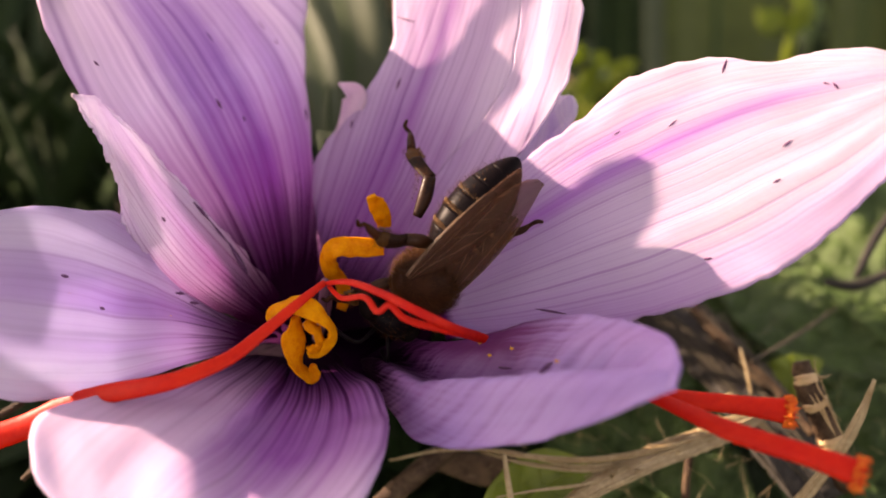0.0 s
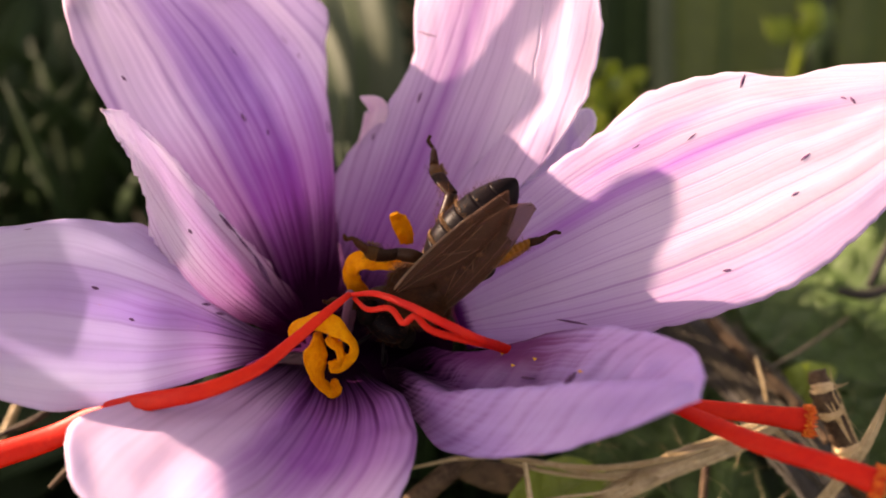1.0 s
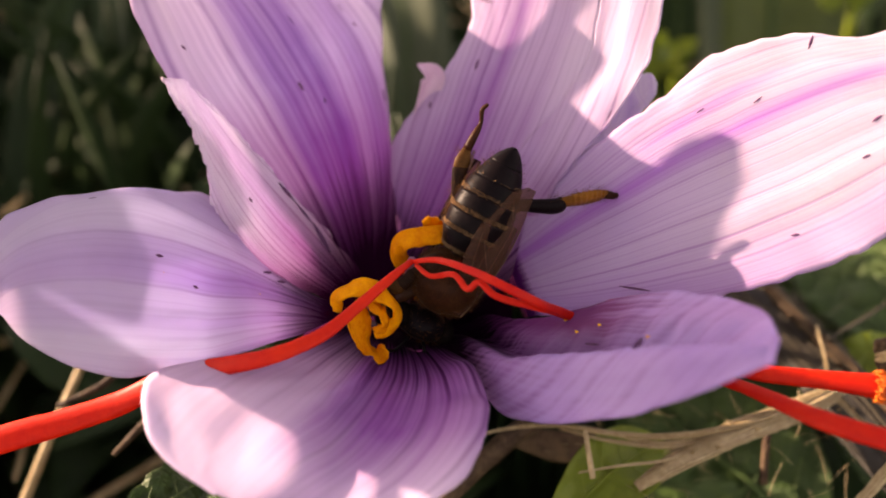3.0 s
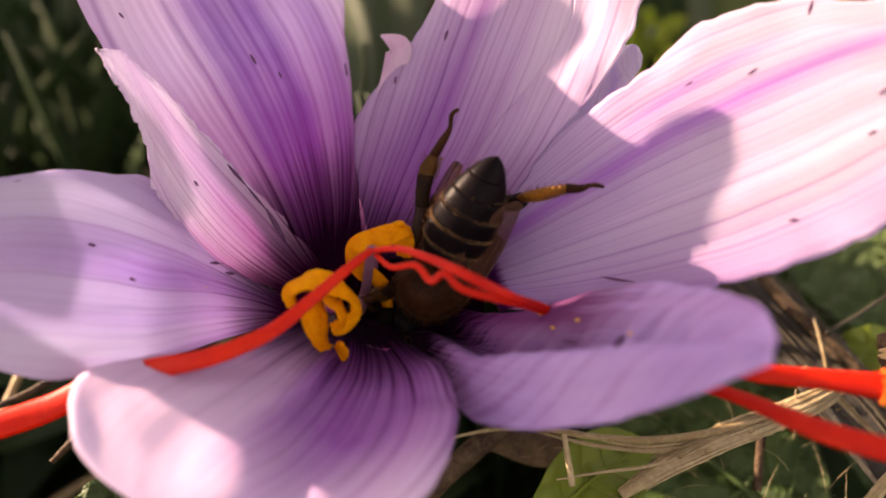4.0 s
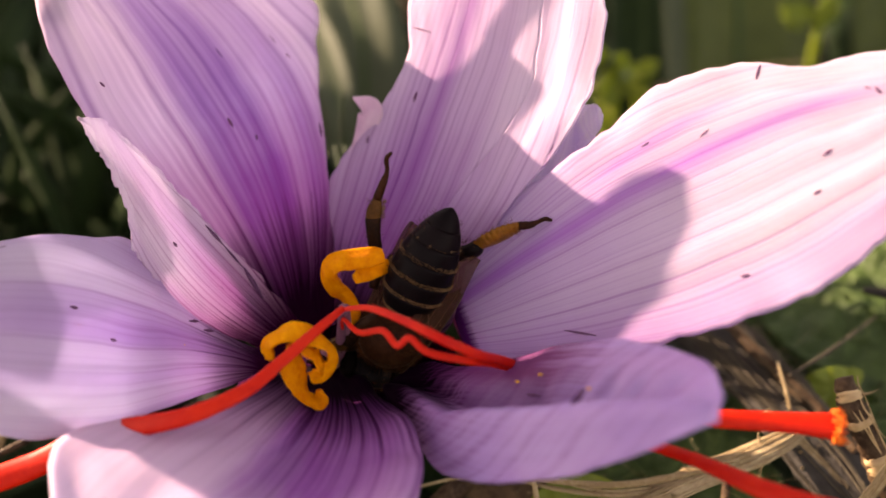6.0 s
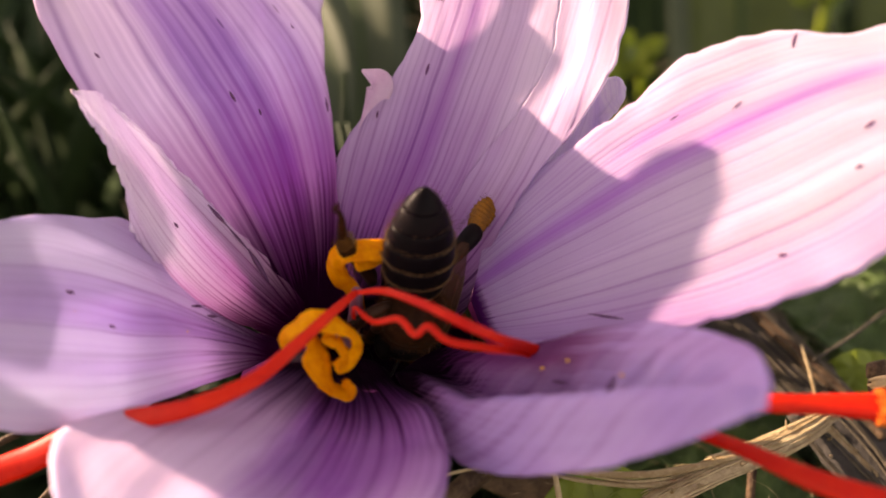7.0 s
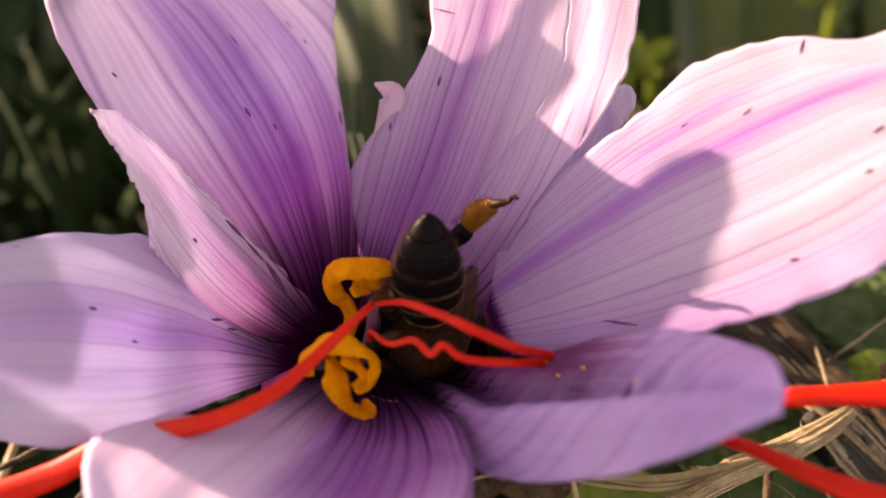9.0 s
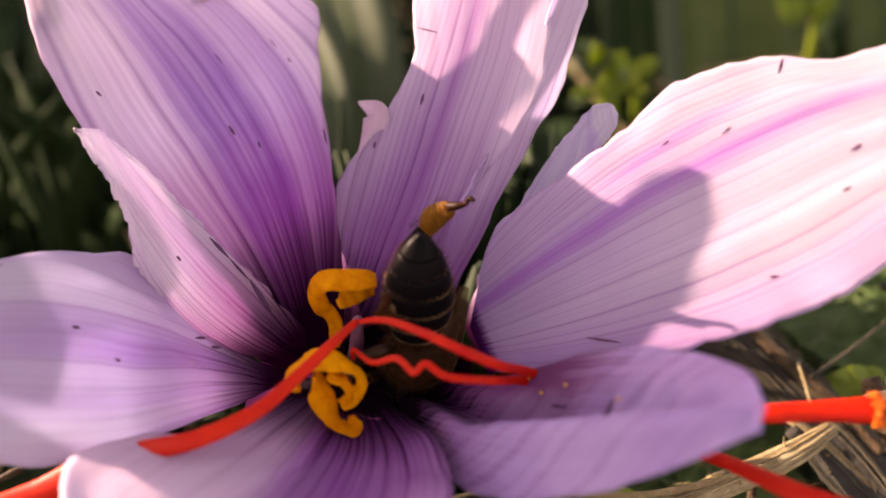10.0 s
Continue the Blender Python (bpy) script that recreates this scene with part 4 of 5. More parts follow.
def wing(sx, length, width, name):
    """A membrane along -y from its root, with a stiff fore edge and branching veins."""
    bm = bmesh.new()
    n, cols = 22, 8
    grid = []
    for i in range(n + 1):
        s = i / n
        lead = 0.16 * width * math.sin(math.pi * s) ** 0.8
        chord = width * (max(0.0, math.sin(math.pi * (0.06 + 0.935 * s ** 0.85))) ** 0.6) * (0.55 + 0.45 * s)
        grid.append([bm.verts.new((sx * (lead - chord * j / cols), -length * s, 0.00018 * math.sin(3 * j / cols * math.pi) * s - 0.0003 * (j / cols) ** 2 + 0.0002 * math.sin(math.pi * s))) for j in range(cols + 1)])
    for i in range(n):
        for j in range(cols):
            bm.faces.new((grid[i][j], grid[i][j + 1], grid[i + 1][j + 1], grid[i + 1][j]))
    lines = [[grid[i][j].co.copy() for i in range(0, 17, 2)] for j in (0, 2, 4)] + [[grid[6][0].co.copy(), grid[9][3].co.copy(), grid[12][6].co.copy()], [grid[10][1].co.copy(), grid[13][4].co.copy(), grid[15][7].co.copy()], [grid[3][4].co.copy(), grid[9][6].co.copy(), grid[13][7].co.copy()], [grid[14][0].co.copy(), grid[17][3].co.copy(), grid[19][5].co.copy()]]
    ob = part(name, bm, M_WING, bee, "translucent brownish wing")
    sol = ob.modifiers.new("thickness", "SOLIDIFY")
    sol.thickness = 0.00002
    vb = bmesh.new()
    for q, ln in enumerate(lines):
        add_tube(vb, ln, [0.00004 if q == 0 else 0.000015] * len(ln), n=16, seg=5)
    part("vein", vb, M_WING_VEIN, ob, "brown wing veins")
    return ob


wing_right = wing(1, 0.0092, 0.0032, "forewing")
wing_left = wing(-1, 0.0092, 0.0038, "forewing")
hind_right = wing(1, 0.0066, 0.0021, "hindwing")
hind_left = wing(-1, 0.0066, 0.0021, "hindwing")


def leg(name, femur, tibia, foot, basket, label):
    """A leg along +y from its root: femur, a flattened tibia and a jointed foot, which bend at the knee."""
    f, t, g = femur / 1000, tibia / 1000, foot / 1000
    ob = part(name, tube([(0, -0.0022 if basket else 0, -0.0006 if basket else 0), (0.0001, f * 0.5, 0.0001), (0, f, 0)], [0.00040, 0.00062, 0.00052] if basket else [0.00030, 0.00046, 0.00040], n=10, seg=10, flat=0.8), M_CHITIN if basket else M_LEG, bee, label)
    w = 0.00072 if basket else 0.00050
    if basket:
        # rows of bristle combs stand as ridges across the plate
        steps = 54
        prof = [0.36 + (w * 1000 - 0.36) * math.sin(math.pi * min(1.0, 0.12 + 0.80 * i / steps)) ** 0.8 for i in range(steps + 1)]
        rad = [r / 1000 * (1 + 0.075 * math.sin(2 * math.pi * i / 6) * (i > 8)) for i, r in enumerate(prof)]
        bm = tube([(-0.00025 * math.sin(math.pi * i / steps), f * 0.97 + (t + f * 0.03) * i / steps, 0.0001 * math.sin(math.pi * i / steps)) for i in range(steps + 1)], rad, n=steps, seg=14, flat=0.45)
    else:
        bm = tube([(0, f * 0.97, 0), (-0.0002, f + t * 0.3, 0.0001), (-0.0003, f + t * 0.62, 0.0001)], [0.00042, w * 0.88, w], n=16, seg=12, flat=0.42)
    shin = part("tibia", bm, M_BASKET if basket else M_SHIN, ob, "amber flattened tibia with rows of combs" if basket else "")
    heel = None if basket else part("basitarsus", tube([(-0.0003, f + t * 0.60, 0.0001), (-0.00022, f + t * 0.78, 0.0001), (-0.0001, f + t * 1.02, 0)], [w * 0.92, w * 0.98, w * 0.52], n=12, seg=12, flat=0.42), M_AMBER, ob, "amber brush segment above the foot")
    toe = part("foot", tube([(-0.0001, f + t, 0), (0.0002, f + t + g * 0.35, 0.0001), (0.0004, f + t + g * 0.6, 0.0), (0.0003, f + t + g * 0.85, 0.0001), (0.0006, f + t + g, 0.0002)], [0.00030, 0.00024, 0.00014, 0.00015, 0.00010], n=18, seg=8, rough=0.08, seed=3), M_CHITIN_BROWN, ob, "thin jointed foot with claws")

    def on_part(lo, hi):
        def on_leg(rnd):
            a, y = rnd.uniform(0, 2 * math.pi), rnd.uniform(lo, hi)
            r = w * 0.8
            return Vector((-0.0002 + r * math.cos(a), y, 0.42 * r * math.sin(a))), Vector((math.cos(a), 0.8, math.sin(a)))
        return on_leg

    part("leg_hair", hairs(bmesh.new(), 70, on_part(f * 0.3, f), 0.0004, 0.000013, 40, 0.4), M_FUR, ob)
    if heel:
        def on_brush(rnd):
            y = rnd.uniform(f + t * 0.62, f + t)
            return Vector((-0.0002 + w * 0.9, y, 0.0)), Vector((1, 0.4, rnd.uniform(-0.5, 0.5)))
        part("brush_hair", hairs(bmesh.new(), 90, on_brush, 0.00026, 0.000022, 43, 0.3), M_BAND, heel, "golden fringe of the brush segment")
    fringe = part("leg_hair", hairs(bmesh.new(), 200, on_part(f, f + t), 0.0004, 0.000013, 41, 0.4), M_FUR, ob)
    return ob, [bit for bit in (shin, heel, toe, fringe) if bit], Vector((0, f, 0))


leg_left, shin_left, knee_left = leg("hind_leg", 2.6, 3.2, 3.0, False, "slender dark hind leg")
leg_right, _, _ = leg("hind_leg", 1.6, 2.8, 2.0, True, "hind leg with an amber pollen basket")
leg_front, _, _ = leg("fore_leg", 1.6, 1.6, 1.4, False, "dark fore leg")
leg_mid, _, _ = leg("mid_leg", 1.8, 2.0, 1.6, False, "dark middle leg")
leg_front.matrix_basis = pose(0.0012, 0.0031, -0.0008, -15, 0, -30)


# ---- ground and plants ----
def ground_height(x, y):
    r = math.hypot(x, y - 0.06)
    return 0.006 * noise.noise(Vector((x * 14, y * 14, 0.4))) + 0.003 * noise.noise(Vector((x * 60, y * 60, 2.4))) if r < 3 else 0.0


bm = bmesh.new()
steps = [0.0]
while steps[-1] < 60:
    steps.append(steps[-1] * 1.16 + 0.006)
axis = [-s for s in steps[:0:-1]] + steps
gv = [[bm.verts.new((x, y + 0.06, ground_height(x, y + 0.06))) for x in axis] for y in axis]
for i in range(len(axis) - 1):
    for j in range(len(axis) - 1):
        bm.faces.new((gv[i][j], gv[i][j + 1], gv[i + 1][j + 1], gv[i + 1][j]))
tagged(part("ground", bm, M_SOIL), "dark moist soil under the plants", "ground", kind="structure")

# low carpet of small leaves and dead stalks
rnd = random.Random(11)
bm = bmesh.new()
dry = bmesh.new()
for i in range(9000):
    x, y = rnd.gauss(0, 0.13), -0.05 + 0.7 * rnd.random() ** 1.5
    if abs(x + 0.010) < 0.02 and abs(y - 0.045) < 0.02:
        continue
    z = ground_height(x, y) + rnd.uniform(0.0, 0.024)
    a, tilt, ln = rnd.uniform(0, 6.28), rnd.uniform(-0.1, 0.7), rnd.uniform(0.006, 0.016)
    d = Vector((math.cos(a) * math.cos(tilt), math.sin(a) * math.cos(tilt), math.sin(tilt))) * ln
    p = Vector((x, y, z))
    if i % 9 == 0:
        add_tube(dry, [p, p + d * 1.1 + Vector((0, 0, 0.001)), p + d * 2.4], [0.0005, 0.0004, 0.0002], n=4, seg=5)
    else:
        add_blade(bm, [p, p + d * 0.5 + Vector((0, 0, 0.0015)), p + d], [0.0008, ln * 0.55, 0.0004], n=4, cols=2, cup=0.25)
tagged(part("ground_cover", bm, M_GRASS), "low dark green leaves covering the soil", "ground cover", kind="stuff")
tagged(part("dead_stalks", dry, M_STRAW), "thin dry stalks lying among the leaves", "stalks", kind="stuff")


def grass_blade(points, widths, mat=None, label="long dark green grass blade standing in the soil", name="grass_blade", cat="grass", **kw):
    ob = tagged(part(name, blade(points, widths, **kw), mat or M_GRASS), label, cat, group="plants round the flower")
    line = [Vector(q) + Vector(kw.get("hint", (0, 0, 1))).normalized() * 0.0001 for q in points]
    part("midrib", tube(line, [w * 0.03 for w in widths], n=16, seg=6), M_RIB, ob)
    return ob


def rugose_leaf(points, widths, label, mat=None, hint=(0, 0, 1), seed=0, cell=300.0, rise=0.0011):
    """A broad leaf with a sunken net of veins and quilted cells between them."""
    bm = blade(points, widths, hint=hint, n=52, cols=34, cup=0.10, thick=0.0004)
    bm.normal_update()
    for v in bm.verts:
        p = v.co * cell + Vector((seed * 7.0, 0, 0))
        d = noise.voronoi(p)[0]
        v.co += Vector(hint) * rise * (min(1.0, (d[1] - d[0]) * 2.2) - 0.5)
    ob = tagged(part("leaf", bm, mat or M_LEAF), label, "leaf", group="plants round the flower")
    n = 24
    line, wid = spline(points, n), spline([[w] for w in widths], n)[:, 0]
    tan, side, nor = frames_along(line, hint)
    up = 0.0004
    part("midrib", tube([q + m * up for q, m in zip(line, nor)], [max(w, 0.002) * 0.022 for w in wid], n=n, seg=6, flat=0.6), M_LEAF_LIGHT if mat else M_RIB, ob, "pale green midrib")
    for i in range(4, n - 2, 4):
        for sx in (-1, 1):
            pts = []
            for f in (0.0, 0.2, 0.38):
                k = min(n, i + int(f * 8))
                pts.append(line[k] + sx * side[k] * wid[k] * f + nor[k] * (up * 0.8 + 0.10 * wid[k] * 4 * f * f))
            part("side_vein", tube(pts, [wid[i] * 0.012, wid[i] * 0.009, wid[i] * 0.004], n=8, seg=5, flat=0.6), M_LEAF_LIGHT if mat else M_RIB, ob)
    return ob


def stalk(name, points, radii, mat, label, cat, fibres=0, fibre_mat=None, thorns=0, thin=0.00005, **kw):
    """A dry stem or straw; loose fibres run along it and small thorns stand on it."""
    ob = tagged(part(name, tube(points, radii, **kw), mat), label, cat)
    rnd = random.Random(kw.get("seed", 0) + 50)
    n = 12
    line, rad = spline(points, n), spline([[r] for r in radii], n)[:, 0]
    tan, side, nor = frames_along(line)
    flat = kw.get("flat", 1.0)
    for f in range(fibres):
        a0, drift = rnd.uniform(0.1, 3.0), rnd.uniform(-0.5, 0.5)
        i0 = rnd.randint(0, n // 2)
        i1 = min(n, i0 + rnd.randint(4, n))
        pts = []
        for i in range(i0, i1 + 1):
            w = a0 + drift * (i - i0) / n
            lift = 1.04 + (0.5 * rnd.random() if i in (i0, i1) else 0.06 * rnd.random())
            pts.append(line[i] + rad[i] * lift * (side[i] * math.cos(w) + nor[i] * flat * math.sin(w)))
        part("fibre", tube(pts, [thin * 0.4] + [thin * rnd.uniform(0.7, 1.6)] * (len(pts) - 2) + [thin * 0.3], n=3 * len(pts), seg=5), fibre_mat or mat, ob)
    for f in range(thorns):
        i = rnd.randint(2, n - 2)
        w = rnd.uniform(0.3, 2.8)
        out = side[i] * math.cos(w) + nor[i] * math.sin(w)
        c = line[i] + rad[i] * (side[i] * math.cos(w) + nor[i] * flat * math.sin(w)) * 0.95
        ln = rnd.uniform(0.0004, 0.0011)
        part("thorn", tube([c, c + out * ln * 0.5 + tan[i] * ln * 0.05, c + out * ln + tan[i] * ln * rnd.uniform(-0.3, 0.3)], [0.00013, 0.00007, 0.00001], n=5, seg=6), M_STRAW, ob)
    return ob


# rugose leaves low beside the flower
UPWARD = (-0.15, -0.45, 0.85)
rugose_leaf([(0.02120, 0.06041, 0.02613), (0.02988, 0.06647, 0.03064), (0.03974, 0.07463, 0.03459), (0.05295, 0.08656, 0.03687)], [0.006, 0.016, 0.019, 0.004], "dark green wrinkled leaf with a quilted surface beside the flower", hint=UPWARD, seed=1)
rugose_leaf([(0.04359, 0.05545, 0.03604), (0.03877, 0.06130, 0.03702), (0.03405, 0.06898, 0.03710), (0.02772, 0.07920, 0.03395)], [0.004, 0.014, 0.016, 0.003], "dark green wrinkled leaf under a dry stem", hint=UPWARD, seed=2)
rugose_leaf([(0.02227, 0.04317, 0.03005), (0.01880, 0.04711, 0.03186), (0.01408, 0.05252, 0.03229), (0.00979, 0.05761, 0.03230)], [0.006, 0.013, 0.012, 0.003], "shaded dark green wrinkled leaf under dry straw", hint=UPWARD, seed=3)
rugose_leaf([(0.03666, 0.04253, 0.03248), (0.03417, 0.04823, 0.03328), (0.03121, 0.05428, 0.03454), (0.03049, 0.06150, 0.03403)], [0.005, 0.012, 0.012, 0.003], "dark green wrinkled leaf behind brown twigs", hint=UPWARD, seed=4)
rugose_leaf([(0.00289, 0.03827, 0.04003), (0.00569, 0.04085, 0.04089), (0.00833, 0.04340, 0.04010), (0.01081, 0.04584, 0.03834)], [0.003, 0.0052, 0.0048, 0.001], "small bright green hairy leaf below the flower", mat=M_LEAF_LIGHT, hint=UPWARD, seed=5, cell=520.0, rise=0.0003)
rugose_leaf([(-0.02655, 0.03478, 0.04206), (-0.02338, 0.03775, 0.04262), (-0.02175, 0.04092, 0.04017), (-0.02015, 0.04391, 0.03750)], [0.003, 0.005, 0.005, 0.001], "green leaf edge in the shade below the flower", hint=UPWARD, seed=6)
rugose_leaf([(0.02533, 0.05292, 0.03605), (0.02684, 0.05366, 0.03861), (0.02867, 0.05450, 0.03969), (0.03129, 0.05650, 0.03899)], [0.001, 0.0035, 0.003, 0.0006], "small sunlit yellow-green leaf beside a dry stem", mat=M_LEAF_LIGHT, hint=UPWARD, seed=8, cell=600.0, rise=0.0003)

# dry stems and twigs
stalk("fallen_stem", [(0.01479, 0.06530, 0.04214), (0.01932, 0.05955, 0.04129), (0.02317, 0.05450, 0.03969), (0.02675, 0.04846, 0.03846), (0.02856, 0.04391, 0.03750)], [0.0024, 0.0027, 0.0026, 0.0022, 0.0016], M_STEM_GREY, "thick weathered grey-brown stem lying behind the flower", "stem", n=40, seg=16, flat=0.6, rough=0.06, seed=4, fibres=26, fibre_mat=M_FIBRE, thin=0.00008)
stalk("fallen_stem", [(0.02020, 0.05774, 0.04384), (0.02272, 0.05482, 0.04254), (0.02579, 0.05157, 0.04080), (0.02809, 0.04806, 0.03957)], [0.0004, 0.0005, 0.0005, 0.0004], M_TWIG, "thin bark strip lying along a grey stem", "stem", n=30, seg=8, rough=0.15, seed=5, fibres=5, fibre_mat=M_FIBRE)
stalk("straw", [(0.00777, 0.04018, 0.04085), (0.01075, 0.04161, 0.04187), (0.01441, 0.04310, 0.04264), (0.01777, 0.04436, 0.04295), (0.02087, 0.04574, 0.04310), (0.02398, 0.04801, 0.04275)], [0.0004, 0.0008, 0.0009, 0.0009, 0.0008, 0.0004], M_STRAW, "split pale straw stalk lying under the red stigma tips", "straw", n=40, seg=12, flat=0.5, rough=0.10, seed=6, fibres=22, thorns=6, thin=0.00006)
stalk("straw_fibre", [(0.00183, 0.04410, 0.04295), (0.00536, 0.04338, 0.04284), (0.00966, 0.04297, 0.04280), (0.01358, 0.04326, 0.04317), (0.01883, 0.04439, 0.04380)], [0.0001, 0.0002, 0.00024, 0.00024, 0.0001], M_STRAW, "loose pale fibre split from a straw stalk", "straw", n=30, seg=7)
stalk("straw_fibre", [(0.00264, 0.04412, 0.04232), (0.00617, 0.04312, 0.04218), (0.01044, 0.04256, 0.04227), (0.01439, 0.04311, 0.04281), (0.01804, 0.04403, 0.04334)], [0.0001, 0.00016, 0.0002, 0.0002, 0.0001], M_STRAW, "loose pale fibre split from a straw stalk", "straw", n=30, seg=7)
stalk("straw_fibre", [(-0.00380, 0.04427, 0.04122), (0.00024, 0.04442, 0.04221), (0.00461, 0.04386, 0.04263), (0.00890, 0.04286, 0.04233), (0.01201, 0.04285, 0.04264)], [0.00008, 0.00014, 0.00014, 0.00014, 0.00008], M_STRAW, "loose pale fibre split from a straw stalk", "straw", n=30, seg=7)
stalk("straw_fibre", [(0.00365, 0.04014, 0.04243), (0.00637, 0.04074, 0.04238), (0.00912, 0.04125, 0.04222), (0.01153, 0.04192, 0.04227)], [0.00006, 0.0001, 0.00012, 0.0001], M_STRAW, "loose pale fibre split from a straw stalk", "straw", n=20, seg=6)
tagged(part("dry_leaf", blade([(-0.00060, 0.04696, 0.03815), (0.00279, 0.04578, 0.03828), (0.00612, 0.04531, 0.03848), (0.00941, 0.04468, 0.03849)], [0.0015, 0.0023, 0.0021, 0.0010], hint=(0, -0.7, 0.7), n=20, cols=8, cup=-0.1), M_TWIG), "flat pale brown dead leaf under the flower", "dead leaf")
stalk("dead_stalk", [(0.00192, 0.04673, 0.04111), (-0.00098, 0.04447, 0.04066), (-0.00375, 0.04203, 0.03997), (-0.00639, 0.03941, 0.03905)], [0.0007, 0.0008, 0.0008, 0.0007], M_TWIG, "reddish brown dead stem under the flower", "stem", n=20, seg=10, rough=0.05, seed=8)
twig = stalk("twig", [(0.02489, 0.04720, 0.04821), (0.02536, 0.04585, 0.04681), (0.02634, 0.04478, 0.04512), (0.02757, 0.04386, 0.04263), (0.02896, 0.04315, 0.03978)], [0.0006, 0.0009, 0.0008, 0.0009, 0.0008], M_TWIG, "broken brown twig with pale scars", "twig", n=30, seg=12, rough=0.14, seed=9, fibres=4, fibre_mat=M_TWIG_SCAR, thorns=2)
scars = bmesh.new()
for at, reach in ((0.10, 0.10), (0.34, 0.08), (0.62, 0.14)):
    course = spline([(0.02489, 0.04720, 0.04821), (0.02536, 0.04585, 0.04681), (0.02634, 0.04478, 0.04512), (0.02757, 0.04386, 0.04263), (0.02896, 0.04315, 0.03978)], 60)
    piece = [Vector(q) + Vector((-0.0001, -0.00022, 0.00018)) for q in course[int(at * 60):int((at + reach) * 60) + 1]]
    add_tube(scars, piece, [0.0002] + [0.00078] * (len(piece) - 2) + [0.0003], n=10, seg=10, rough=0.18, seed=int(at * 90))
part("bark_scar", scars, M_TWIG_SCAR, twig, "pale bare wood where the bark has gone")
stalk("straw", [(0.02840, 0.04396, 0.04975), (0.02767, 0.04288, 0.04723), (0.02668, 0.04202, 0.04483), (0.02497, 0.04101, 0.04191), (0.02300, 0.03995, 0.03893)], [0.0001, 0.00032, 0.00038, 0.00042, 0.00042], M_STRAW, "broken pale straw leaning over a twig", "straw", n=30, seg=10, rough=0.10, flat=0.6, seed=10, fibres=8)
stalk("fallen_stem", [(0.02107, 0.04801, 0.04275), (0.02323, 0.04555, 0.04123), (0.02553, 0.04259, 0.03987), (0.02771, 0.03947, 0.03831)], [0.0006, 0.0009, 0.0010, 0.0008], M_STEM_GREY, "dark dry stem under the red stigma tips", "stem", n=24, seg=10, rough=0.1, seed=11, fibres=7, fibre_mat=M_FIBRE, thorns=2)
stalk("straw", [(0.02086, 0.04852, 0.04341), (0.02257, 0.04703, 0.04231), (0.02446, 0.04530, 0.04091), (0.02603, 0.04441, 0.04010)], [0.0003, 0.0005, 0.0005, 0.0002], M_STRAW, "short frayed straw piece behind the stigma tips", "straw", n=20, seg=8, rough=0.12, seed=12, fibres=6)
stalk("thin_stalk", [(0.01789, 0.04505, 0.04059), (0.01756, 0.04372, 0.03970), (0.01731, 0.04216, 0.03851)], [0.0003, 0.0003, 0.0003], M_TWIG, "thin upright brown stalk", "stalk", n=8, seg=7)
stalk("thin_stalk", [(0.00411, 0.04190, 0.04468), (0.00434, 0.04096, 0.04348), (0.00461, 0.03991, 0.04213)], [0.00016, 0.0002, 0.00022], M_STRAW, "thin upright pale stalk", "stalk", n=8, seg=7)
stalk("thin_stalk", [(0.02403, 0.05292, 0.04254), (0.02785, 0.05546, 0.04255), (0.03270, 0.05924, 0.04251)], [0.00012, 0.00016, 0.0001], M_FIBRE, "thin pale stalk lying over a leaf", "stalk", n=12, seg=6)
stalk("thin_stalk", [(0.02315, 0.05360, 0.04341), (0.02352, 0.05202, 0.04220), (0.02371, 0.05060, 0.04120)], [0.0001, 0.00013, 0.00012], M_STRAW, "thin pale stalk across a grey stem", "stalk", n=10, seg=6)
stalk("thin_stalk", [(0.03217, 0.06131, 0.04353), (0.03502, 0.06117, 0.04335), (0.03931, 0.06297, 0.04403)], [0.0003, 0.0005, 0.0003], M_STEM_GREY, "thin grey stalk lying over a leaf", "stalk", n=12, seg=6)
stalk("thin_stalk", [(0.03435, 0.06084, 0.04455), (0.03645, 0.06366, 0.04653), (0.03883, 0.06623, 0.04821)], [0.0003, 0.0004, 0.0003], M_STEM_GREY, "thin grey stalk lying over a leaf", "stalk", n=12, seg=6)
stalk("thin_stalk", [(-0.03414, 0.04564, 0.04297), (-0.03135, 0.04720, 0.04333), (-0.03014, 0.04878, 0.04373), (-0.02846, 0.05051, 0.04433)], [0.0002, 0.0003, 0.0003, 0.0002], M_TWIG, "thin brown stalk in the shade below the flower", "stalk", n=12, seg=6)
stalk("thin_stalk", [(-0.02921, 0.04212, 0.04171), (-0.02766, 0.04399, 0.04248), (-0.02602, 0.04682, 0.04285)], [0.0002, 0.0003, 0.0003], M_TWIG, "thin brown stalk in the shade below the flower", "stalk", n=12, seg=6)

# taller plants behind, out of focus
grass_blade([(0.02730, 0.11936, 0.00413), (0.02819, 0.13144, 0.01959), (0.02902, 0.14432, 0.03284), (0.03025, 0.15955, 0.04582)], [0.010, 0.011, 0.011, 0.008], hint=(0, -1, 0))
grass_blade([(0.04247, 0.12430, 0.01045), (0.04234, 0.13402, 0.02615), (0.04278, 0.14378, 0.03863), (0.04425, 0.15671, 0.05193)], [0.018, 0.020, 0.020, 0.014], mat=M_GRASS_OLIVE, label="broad olive green blade standing behind the flower", hint=(0, -1, 0))
grass_blade([(0.03131, 0.11601, 0.01609), (0.03070, 0.12497, 0.03080), (0.03045, 0.13406, 0.04244), (0.03048, 0.14626, 0.05480)], [0.0025, 0.0028, 0.0028, 0.002], mat=M_LEAF_GREY, label="pale narrow blade standing behind the flower", hint=(0, -1, 0))
